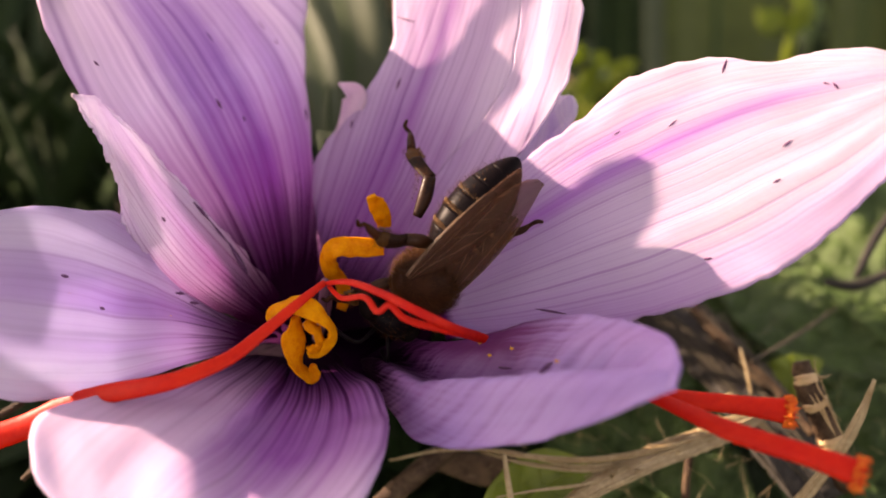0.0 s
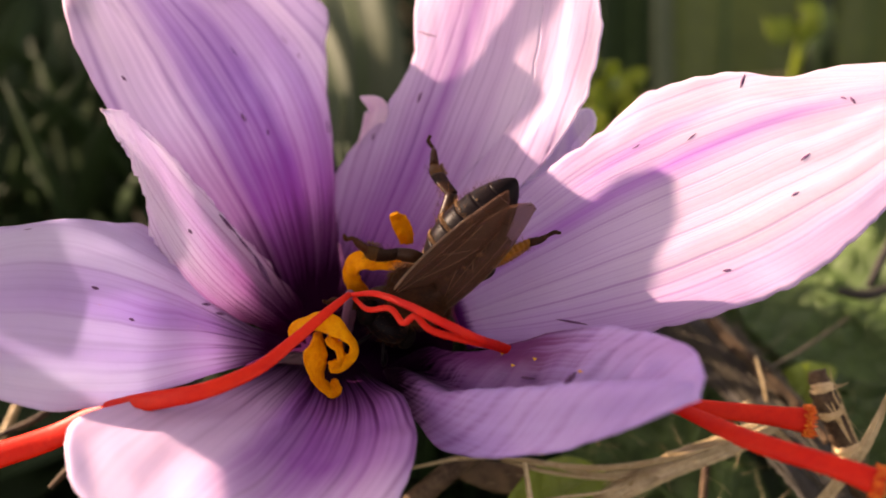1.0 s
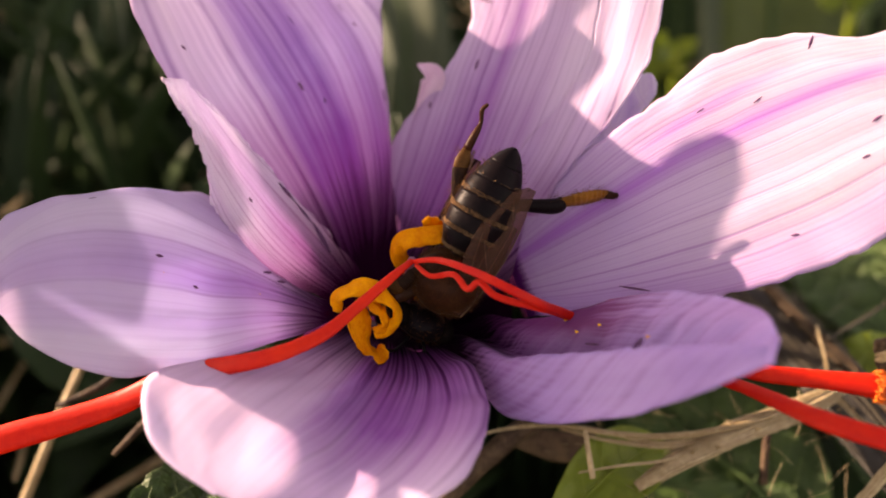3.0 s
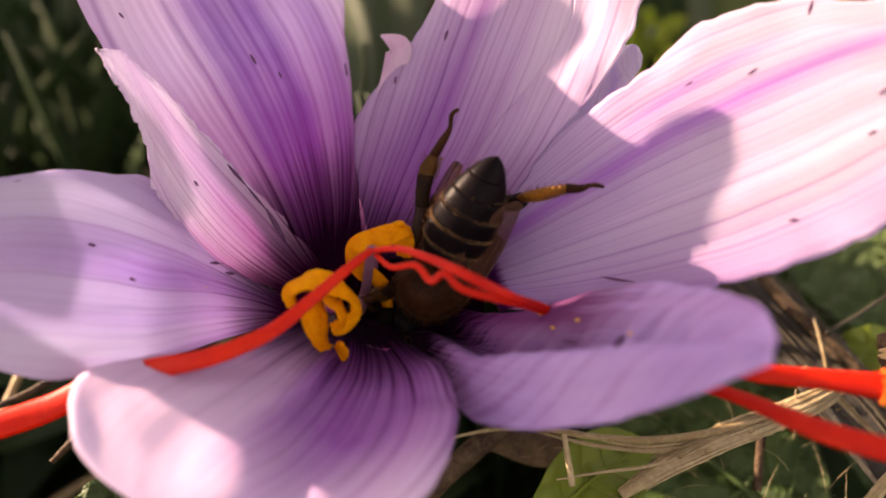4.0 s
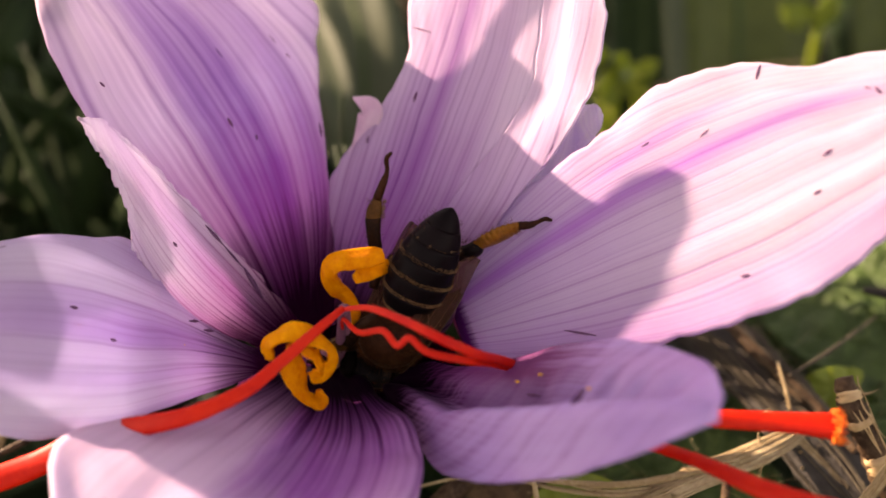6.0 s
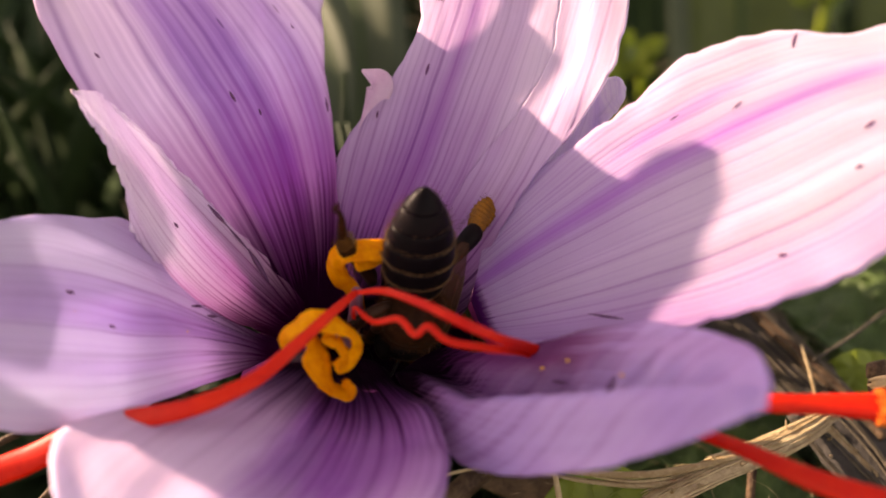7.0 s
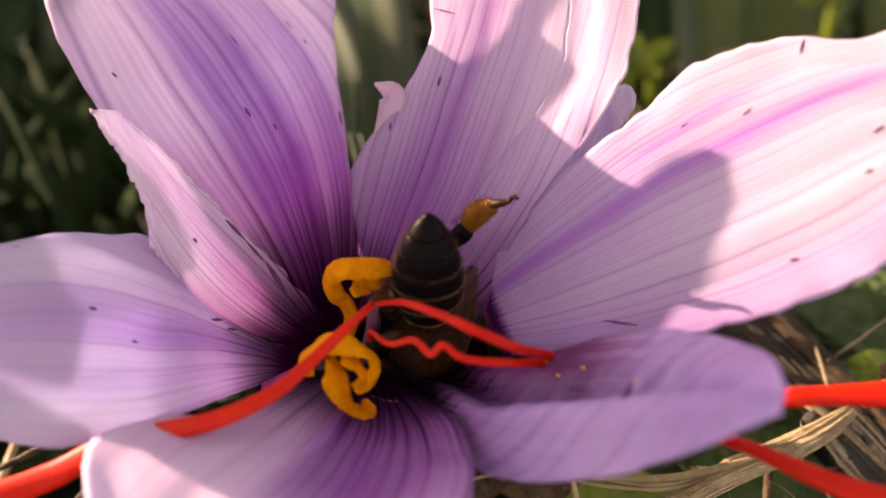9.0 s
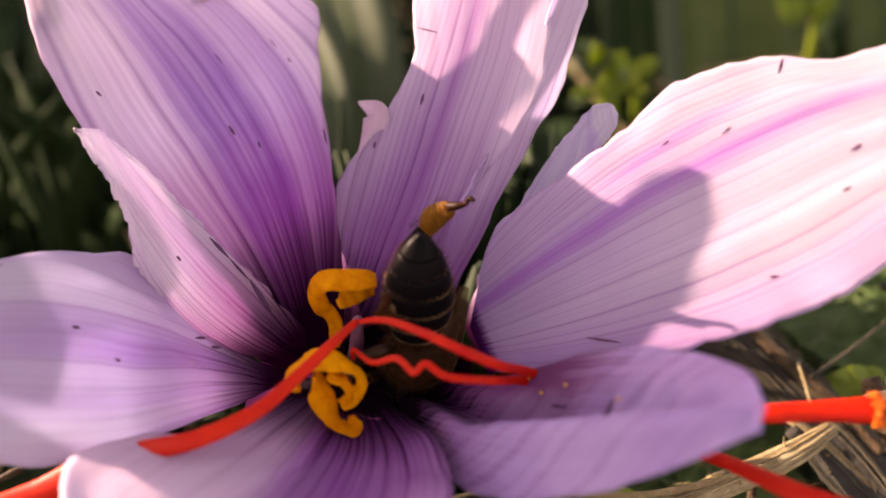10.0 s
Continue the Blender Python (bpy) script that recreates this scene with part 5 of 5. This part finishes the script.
grass_blade([(0.06566, 0.12430, 0.01045), (0.06523, 0.13402, 0.02615), (0.06567, 0.14378, 0.03863), (0.06745, 0.15671, 0.05193)], [0.012, 0.013, 0.012, 0.009], mat=M_GRASS_OLIVE, label="broad olive green blade standing behind the flower", hint=(0, -1, 0))
grass_blade([(0.07627, 0.11601, 0.01609), (0.07555, 0.13131, 0.02754), (0.07535, 0.14378, 0.03863), (0.07548, 0.15671, 0.05193)], [0.012, 0.013, 0.012, 0.009], hint=(0, -1, 0))
grass_blade([(-0.01423, 0.10773, 0.02173), (-0.01249, 0.11591, 0.03545), (-0.01423, 0.12391, 0.04244), (-0.01812, 0.13710, 0.04958)], [0.008, 0.012, 0.012, 0.006], mat=M_LEAF_GREY, label="broad grey-green leaf hanging behind the flower", hint=(0, -1, 0.3))
grass_blade([(-0.01385, 0.10251, 0.03130), (-0.01492, 0.10691, 0.03692), (-0.01662, 0.11226, 0.04053), (-0.01888, 0.11869, 0.04388)], [0.002, 0.005, 0.005, 0.002], mat=M_LEAF_GREY, label="pale dry leaf behind the flower", hint=(0, -1, 0.3), name="dry_leaf")
grass_blade([(-0.05134, 0.10154, 0.01381), (-0.05211, 0.10915, 0.02356), (-0.05409, 0.11953, 0.03359), (-0.05614, 0.13411, 0.04575)], [0.006, 0.007, 0.006, 0.004], hint=(0, -1, 0))
grass_blade([(-0.06424, 0.09763, 0.01693), (-0.06426, 0.10747, 0.02465), (-0.06312, 0.12050, 0.03483), (-0.05778, 0.13608, 0.04503)], [0.006, 0.007, 0.006, 0.003], hint=(0, -1, 0))
for c, r, k in (((0.04654, 0.11742, 0.04064), 0.0030, 5), ((0.01867, 0.10651, 0.03966), 0.0024, 6), ((0.01697, 0.10377, 0.03940), 0.0018, 5), ((0.02184, 0.10735, 0.03749), 0.0020, 5)):
    rnd = random.Random(int(c[0] * 1e5))
    bm = bmesh.new()
    for i in range(k):
        a = Vector(c) + Vector((rnd.uniform(-r, r), rnd.uniform(-r, r), rnd.uniform(-r, r) * 0.6))
        d = Vector((rnd.uniform(-1, 1), rnd.uniform(-0.6, 0.2), rnd.uniform(-0.3, 1))).normalized() * r * 1.5
        add_blade(bm, [a, a + d * 0.5, a + d], [r * 0.3, r * 1.0, r * 0.1], n=6, cols=4, cup=0.2, hint=(0.2, -0.8, 0.5))
    add_tube(bm, [c, (c[0] + 0.002, c[1] + 0.004, c[2] * 0.5), (c[0] + 0.004, c[1] + 0.006, 0.0)], [0.0006, 0.0006, 0.0007], n=10, seg=6)
    tagged(part("seedling", bm, M_LEAF_LIGHT), "small yellow-green sunlit shoot behind the flower", "seedling", group="seedlings")

# an unseen leaf added on the sun's side to shade the petals
rugose_leaf([(-0.0403, 0.0518, 0.0652), (-0.0401, 0.0511, 0.0662), (-0.0396, 0.0506, 0.0681), (-0.0388, 0.0514, 0.0695), (-0.0375, 0.0517, 0.0723), (-0.0365, 0.0517, 0.0752), (-0.0343, 0.0508, 0.0818), (-0.0318, 0.0489, 0.0903)], [0.0075, 0.0115, 0.0132, 0.015, 0.0142, 0.0134, 0.0116, 0.002], "unseen green leaf added to shade the petals", hint=(-0.871, 0.361, 0.334), seed=9, rise=0.0005)
stalk("petiole", [(-0.0608, 0.0409, 0.0), (-0.0568, 0.0409, 0.0623), (-0.0488, 0.0408, 0.0682), (-0.0420, 0.0461, 0.0669)], [0.0007, 0.0006, 0.0005, 0.0004], M_GRASS, "thin green stalk added to carry the unseen leaf", "stalk", n=10, seg=8)

# short grass behind and beside the flower
rnd = random.Random(23)
bm = bmesh.new()
for i in range(1500):
    x, y = rnd.uniform(-0.26, 0.004), rnd.uniform(0.085, 0.30)
    h = rnd.uniform(0.030, 0.052) if y < 0.16 or x > -0.12 else rnd.uniform(0.04, 0.075)
    if x > -0.035:
        h *= 0.45
    a = rnd.uniform(0, 6.28)
    lean = Vector((math.cos(a), math.sin(a), 0)) * h * rnd.uniform(0.05, 0.5)
    p = Vector((x, y, ground_height(x, y)))
    add_blade(bm, [p, p + lean * 0.3 + Vector((0, 0, h * 0.6)), p + lean + Vector((0, 0, h))], [0.0022, 0.0030, 0.0003], n=5, cols=2, cup=0.2, hint=(math.sin(a), -math.cos(a), 0.1))
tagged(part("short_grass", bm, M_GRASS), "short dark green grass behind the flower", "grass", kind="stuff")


# a low tuft added, hidden close behind the flower, to shade the stems
bm = bmesh.new()
for i in range(430):
    x, y = rnd.uniform(-0.022, 0.012), rnd.uniform(0.064, 0.077)
    h = rnd.uniform(0.040, 0.050)
    a = rnd.uniform(0, 6.28)
    lean = Vector((math.cos(a), math.sin(a), 0)) * h * rnd.uniform(0.02, 0.15)
    p = Vector((x, y, ground_height(x, y)))
    add_blade(bm, [p, p + lean * 0.3 + Vector((0, 0, h * 0.6)), p + lean + Vector((0, 0, h))], [0.0022, 0.0034, 0.0006], n=5, cols=2, cup=0.2, hint=(math.sin(a), -math.cos(a), 0.1))
tagged(part("grass_tuft", bm, M_GRASS), "low dark green grass added behind the flower to shade the stems", "grass", kind="stuff")

# fine pale hairs and broken fibres among the stems
bm = bmesh.new()
for i in range(300):
    c = Vector((rnd.uniform(0.002, 0.040), rnd.uniform(0.036, 0.075), 0.0))
    c.z = 0.040 - 0.0045 * rnd.random() - max(0.0, (c.y - 0.045) * 0.22)
    a, t = rnd.uniform(0, 6.28), rnd.uniform(-0.1, 0.9)
    ln = rnd.uniform(0.0010, 0.0038)
    d = Vector((math.cos(a) * math.cos(t), math.sin(a) * math.cos(t), math.sin(t))) * ln
    bow = Vector((rnd.uniform(-1, 1), rnd.uniform(-1, 1), 1)) * ln * 0.05
    add_tube(bm, [c, c + d * 0.5 + bow, c + d], [0.000017, 0.000015, 0.000006], n=4, seg=4)
tagged(part("plant_hairs", bm, M_STRAW), "fine pale plant hairs and broken fibres among the stems", "fibres", kind="stuff")

# unseen grass added on the sun's side to shade the ground by the flower
bm = bmesh.new()
for i in range(260):
    x, y = rnd.uniform(-0.100, -0.056), rnd.uniform(0.030, 0.085)
    h = rnd.uniform(0.026, 0.042)
    a = rnd.uniform(0, 6.28)
    lean = Vector((math.cos(a), math.sin(a), 0)) * h * rnd.uniform(0.05, 0.3)
    p = Vector((x, y, ground_height(x, y)))
    add_blade(bm, [p, p + lean * 0.3 + Vector((0, 0, h * 0.6)), p + lean + Vector((0, 0, h))], [0.0022, 0.0034, 0.0006], n=5, cols=2, cup=0.2, hint=(math.sin(a), -math.cos(a), 0.1))
tagged(part("grass_tuft", bm, M_GRASS), "unseen dark green grass added to shade the ground beside the flower", "grass", kind="stuff")


# ---- the motions ----
VIEW = Vector((0.0, -0.79, 0.61))

def motions():
    walk(bee, [(t, pose(x, y, z, rx, ry, rz)) for t, x, y, z, rx, ry, rz in [
        (0, 0.00003, 0.04564, 0.05872, -72.1, -42.9, -173.9),
        (0.5, -0.00063, 0.04548, 0.05850, -69.9, -42.3, -176.5),
        (1, -0.00175, 0.04549, 0.05865, -77.0, -39.5, 178.2),
        (1.5, -0.00203, 0.04495, 0.05793, -73.0, -32.1, -179.2),
        (2, -0.00310, 0.04480, 0.05755, -60.6, -26.9, -179.0),
        (2.5, -0.00330, 0.04433, 0.05747, -61.1, -35.6, 174.5),
        (2.7, -0.00421, 0.04473, 0.05748, -62.0, -32.4, 178.3),
        (3.8, -0.00386, 0.04694, 0.05487, -77.7, -27.1, -178.1),
        (4, -0.00327, 0.04679, 0.05470, -84.6, -25.3, -177.2),
        (4.5, -0.00305, 0.04706, 0.05532, -87.9, -24.9, 179.9),
        (5, -0.00369, 0.04758, 0.05532, -86.6, -25.7, -178.9),
        (5.5, -0.00375, 0.04722, 0.05488, -79.1, -27.9, -180.0),
        (5.7, -0.00412, 0.04803, 0.05419, -75.5, -30.3, 179.5),
        (6.8, -0.00367, 0.04658, 0.05536, -91.4, -7.7, -171.3),
        (7, -0.00409, 0.04687, 0.05549, -94.6, -6.0, -170.1),
        (7.5, -0.00451, 0.04691, 0.05553, -93.9, -1.1, -168.8),
        (8, -0.00362, 0.04626, 0.05480, -93.9, -6.3, -177.6),
        (8.5, -0.00431, 0.04620, 0.05448, -91.5, -7.1, -177.2),
        (9, -0.00433, 0.04646, 0.05463, -92.1, -2.9, -173.8),
        (9.5, -0.00451, 0.04637, 0.05456, -89.6, -2.6, -174.6),
        (10, -0.00402, 0.04642, 0.05467, -93.8, -4.5, -175.9),
    ]])
    walk(leg_left, [(t, pose(x, y, z, rx, ry, rz)) for t, x, y, z, rx, ry, rz in [
        (0, 0.00217, -0.00087, -0.00191, -17.8, -24.5, -157.8),
        (0.5, 0.00194, -0.00156, -0.00176, -16.3, -22.6, -158.5),
        (1, 0.00107, -0.00158, -0.00155, -24.3, -15.1, -159.1),
        (1.5, 0.00182, -0.00083, -0.00222, -50.4, -10.8, -153.3),
        (2, 0.00135, -0.00105, -0.00173, -15.6, -14.6, -164.3),
        (2.5, 0.00137, -0.00132, -0.00077, -29.5, -11.3, -150.8),
        (2.7, 0.00094, -0.00102, -0.00058, -8.5, -13.1, -158.6),
        (3.8, 0.00167, 0.00009, -0.00071, -16.3, -12.7, -168.2),
        (4, 0.00193, 0.00027, -0.00077, -22.5, -12.4, -168.7),
        (4.5, 0.00204, 0.00024, -0.00075, -28.3, -9.6, -165.1),
        (5, 0.00166, -0.00028, -0.00094, -27.2, -11.3, -167.1),
        (5.5, 0.00202, -0.00091, -0.00122, -20.6, -12.0, -166.5),
        (5.7, 0.00187, -0.00079, -0.00100, -17.3, -11.8, -164.5),
        (6.8, 0.00315, 0.00070, -0.00183, 15.5, 13.6, -146.6),
        (7, 0.00229, 0.00073, -0.00161, 14.2, 6.1, -157.6),
        (7.5, 0.00200, 0.00015, -0.00193, 19.6, 17.4, -148.8),
        (8, 0.00250, 0.00014, -0.00177, 20.5, 7.4, -163.8),
        (8.5, 0.00190, 0.00115, -0.00090, 34.7, -4.6, -176.6),
        (9, 0.00210, 0.00090, -0.00116, 31.7, -2.7, -174.4),
        (9.5, 0.00152, 0.00064, -0.00121, 31.9, -0.4, -171.2),
        (10, 0.00115, 0.00094, -0.00095, 28.3, 1.8, -169.5),
    ]])
    bend = Vector((-0.81, 0.0, 0.587))
    for piece in shin_left:
        walk(piece, [(t, Matrix.Translation(knee_left) @ Matrix.Rotation(radians(a), 4, bend) @ Matrix.Translation(-knee_left)) for t, a in ((0, 61.7), (0.5, 62.2), (1, 61), (1.5, 8), (2, 0), (10, 0))])
    walk(leg_right, [(t, pose(x, y, z, rx, ry, rz)) for t, x, y, z, rx, ry, rz in [
        (0, -0.00140, 0.00053, -0.00052, 10.9, 32.4, 168.9),
        (0.5, -0.00157, 0.00018, -0.00053, 11.6, 34.7, 169.0),
        (1, -0.00220, -0.00055, -0.00061, -1.3, 36.0, 158.6),
        (1.5, -0.00248, -0.00221, -0.00107, -15.2, 36.6, 131.7),
        (2, -0.00307, -0.00254, -0.00058, 3.9, 46.1, 143.5),
        (2.5, -0.00321, -0.00537, -0.00088, -40.5, 38.4, 105.6),
        (2.7, -0.00372, -0.00525, -0.00052, -29.6, 43.5, 106.2),
        (3.8, -0.00184, -0.00430, -0.00130, 27.2, 33.1, 157.3),
        (4, -0.00184, -0.00430, -0.00130, 27.2, 33.1, 157.3),
        (4.5, -0.00230, -0.00397, -0.00136, 22.3, 31.8, 157.7),
        (5, -0.00258, -0.00432, -0.00126, 23.2, 31.7, 153.7),
        (5.5, -0.00196, -0.00457, -0.00122, 24.2, 37.8, 153.9),
        (5.7, -0.00196, -0.00457, -0.00122, 24.2, 37.8, 153.9),
        (6.8, -0.00265, -0.00200, -0.00241, -61.9, -32.1, 151.0),
        (7, -0.00297, -0.00149, -0.00209, -62.7, -35.4, 149.4),
        (7.5, -0.00273, -0.00114, -0.00197, -51.0, -36.9, 141.2),
        (8, -0.00127, -0.00289, -0.00383, 19.1, -31.3, 148.5),
        (8.5, -0.00151, -0.00305, -0.00358, 18.3, -30.4, 145.8),
        (9, -0.00192, -0.00294, -0.00349, 25.1, -35.0, 135.2),
        (9.5, -0.00094, -0.00365, -0.00397, 28.7, -32.3, 135.7),
        (10, 0.00003, -0.00337, -0.00439, 21.0, -34.1, 139.5),
    ]])

    def wing_rows(side, lift, rows, turn=0):
        return [(t, pose(side * x / 1000, (1.9 + 1.5 * min(1.0, max(0.0, t - 1)) if t < 6 else 6.2) / 1000, z / 1000 + lift, a, side * b, side * (c + turn))) for t, x, z, a, b, c in rows]

    # the wing that stays over the back, then slides down the flank
    over = ((0, 1.4, 1.35, -1, 12, 0), (1, 1.4, 1.35, -1, 12, 0), (2, 1.4, 1.3, 2, 16, 3), (2.5, 1.4, 1.3, 2, 18, 4), (4.5, 1.5, 1.1, 4, 24, 8), (5.7, 1.5, 1.0, 6, 28, 12), (6.8, 1.5, 0.2, 8, 34, 14), (10, 1.5, 0.1, 8, 36, 14))
    walk(wing_left, wing_rows(-1, 0, over))
    walk(hind_left, wing_rows(-1, -0.0002, over, 3))
    # the wing that folds away at the other flank
    tucked = ((0, 2.1, 1.75, -2, 0, -8), (1, 2.1, 1.75, -2, 0, -7), (1.5, 2.1, 0.6, 0, -40, -2), (2, 1.7, -1.0, -4, -84, 3), (2.7, 1.5, -1.5, -4, -88, 3), (5.7, 1.5, -1.5, -4, -88, 3), (6.8, 1.4, -1.5, -4, -88, 3), (10, 1.4, -1.5, -4, -88, 3))
    walk(wing_right, wing_rows(1, 0, tucked))
    walk(hind_right, wing_rows(1, -0.0002, tucked, 2))
    walk(leg_mid, [(t, pose(0.0014, y / 1000, 0.0004, a, 0, c)) for t, y, a, c in ((0, -0.3, 8, -72), (1.4, -0.3, 8, -70), (2.0, 0.4, -6, -35), (2.7, 0.5, -8, -30), (3.8, 0.6, -10, -25), (5.7, 0.6, -10, -20), (6.8, 0.6, 12, -70), (8, 0.7, 12, -78), (10, 0.7, 12, -80))])
    for ob, rows in ((anther_front, [
        (0, -0.00846, 0.04276, 0.05519, 0),
        (1, -0.00870, 0.04253, 0.05500, 0),
        (2, -0.00836, 0.04251, 0.05506, 2),
        (2.5, -0.00938, 0.04230, 0.05538, 4),
        (3.8, -0.01000, 0.04262, 0.05490, 6),
        (4.5, -0.00934, 0.04282, 0.05499, 8),
        (5.5, -0.00989, 0.04301, 0.05518, 8),
        (6.8, -0.00901, 0.04245, 0.05545, 14),
        (7.5, -0.00897, 0.04247, 0.05516, 16),
        (9, -0.00906, 0.04233, 0.05471, 16),
        (10, -0.00886, 0.04232, 0.05486, 16),
    ]), (anther_back, [
        (0, -0.00578, 0.04686, 0.05753, 0),
        (1, -0.00587, 0.04676, 0.05749, 0),
        (1.5, -0.00660, 0.04668, 0.05743, 10),
        (2, -0.00568, 0.04663, 0.05721, 5),
        (2.5, -0.00614, 0.04662, 0.05770, 5),
        (3.8, -0.00716, 0.04567, 0.05579, 20),
        (4.5, -0.00636, 0.04735, 0.05787, 15),
        (5.5, -0.00681, 0.04745, 0.05803, 10),
        (6.8, -0.00684, 0.04672, 0.05790, 5),
        (7.5, -0.00785, 0.04654, 0.05744, 0),
        (8, -0.00719, 0.04707, 0.05839, 0),
        (9, -0.00832, 0.04662, 0.05739, 0),
        (10, -0.00822, 0.04682, 0.05771, 0),
    ]), (anther_spike, [
        (0, -0.00418, 0.04922, 0.05957, 0),
        (1, -0.00423, 0.04899, 0.05936, 0),
        (1.5, -0.00666, 0.04800, 0.05815, 60),
        (2, -0.00490, 0.04777, 0.05769, 30),
        (2.5, -0.00580, 0.04801, 0.05849, 35),
        (3.8, -0.00585, 0.04641, 0.05580, -20),
        (4.5, -0.00535, 0.04887, 0.05892, 15),
        (5.5, -0.00554, 0.04809, 0.05791, 80),
        (6.8, -0.00624, 0.04727, 0.05763, 90),
        (7.5, -0.00683, 0.04731, 0.05748, 90),
        (9, -0.00764, 0.04696, 0.05684, 90),
        (10, -0.00746, 0.04714, 0.05717, 90),
    ])):
        walk(ob, [(t, Matrix.Translation(Vector((x, y, z)) - FLOWER) @ Matrix.Rotation(radians(a), 4, VIEW)) for t, x, y, z, a in rows])
    hold = Vector(KINK_PIVOT) - FLOWER
    walk(kinked, [(t, Matrix.Translation(hold) @ Matrix.Rotation(radians(a), 4, VIEW)) for t, a in ((0, 0), (3.8, 0), (4.5, 1.0), (5.7, 2.0), (6.8, 3.0), (8, 5.5), (10, 6.5))])
    base = Vector(OUTER_PIVOT) - FLOWER
    walk(outer, [(t, Matrix.Translation(base + Vector((0, -0.63, -0.78)) * d / 1000) @ Matrix.Rotation(radians(a), 4, VIEW)) for t, d, a in ((0, 0, 0), (2.5, 0.45, 0), (4, 1.5, 2), (4.5, 1.5, 3.5), (5, 2.6, 4), (5.7, 2.4, 3), (7, 1.8, 1), (9, 1.6, 0), (10, 1.6, 0))])
    foot = Vector(PETAL_B_FOOT) - FLOWER
    spin = Vector((0.151, 0.633, 0.759))
    root = Vector(PETAL_E_FOOT) - FLOWER
    walk(petal_e, [(t, Matrix.Translation(root + Vector((x / 1000, 0, 0))) @ Matrix.Rotation(radians(a), 4, VIEW)) for t, x, a in ((0, 0, 0), (1, 0.1, -1.0), (2, 0.25, -2.2), (2.7, 0.45, -3.2), (4, 0.75, -4.2), (5.7, 0.6, -3.6), (7.5, 0.9, -4.2), (9, 1.1, -5.0), (10, 0.9, -5.2))])
    crease = (CREASE_TOP - CREASE_FOOT).normalized()
    hinge = CREASE_FOOT - Vector(PETAL_B_FOOT)
    walk(petal_b_fold, [(t, Matrix.Translation(hinge) @ Matrix.Rotation(radians(a), 4, crease)) for t, a in ((0, 0), (9.2, 0), (9.4, 40), (9.6, 70), (10, 85))])
    walk(petal_b, [(t, Matrix.Translation(foot) @ Matrix.Rotation(radians(a), 4, spin)) for t, a in ((0, 0), (4, 0.5), (7, -0.5), (9.2, 0), (9.5, -1), (10, -2))])


motions()
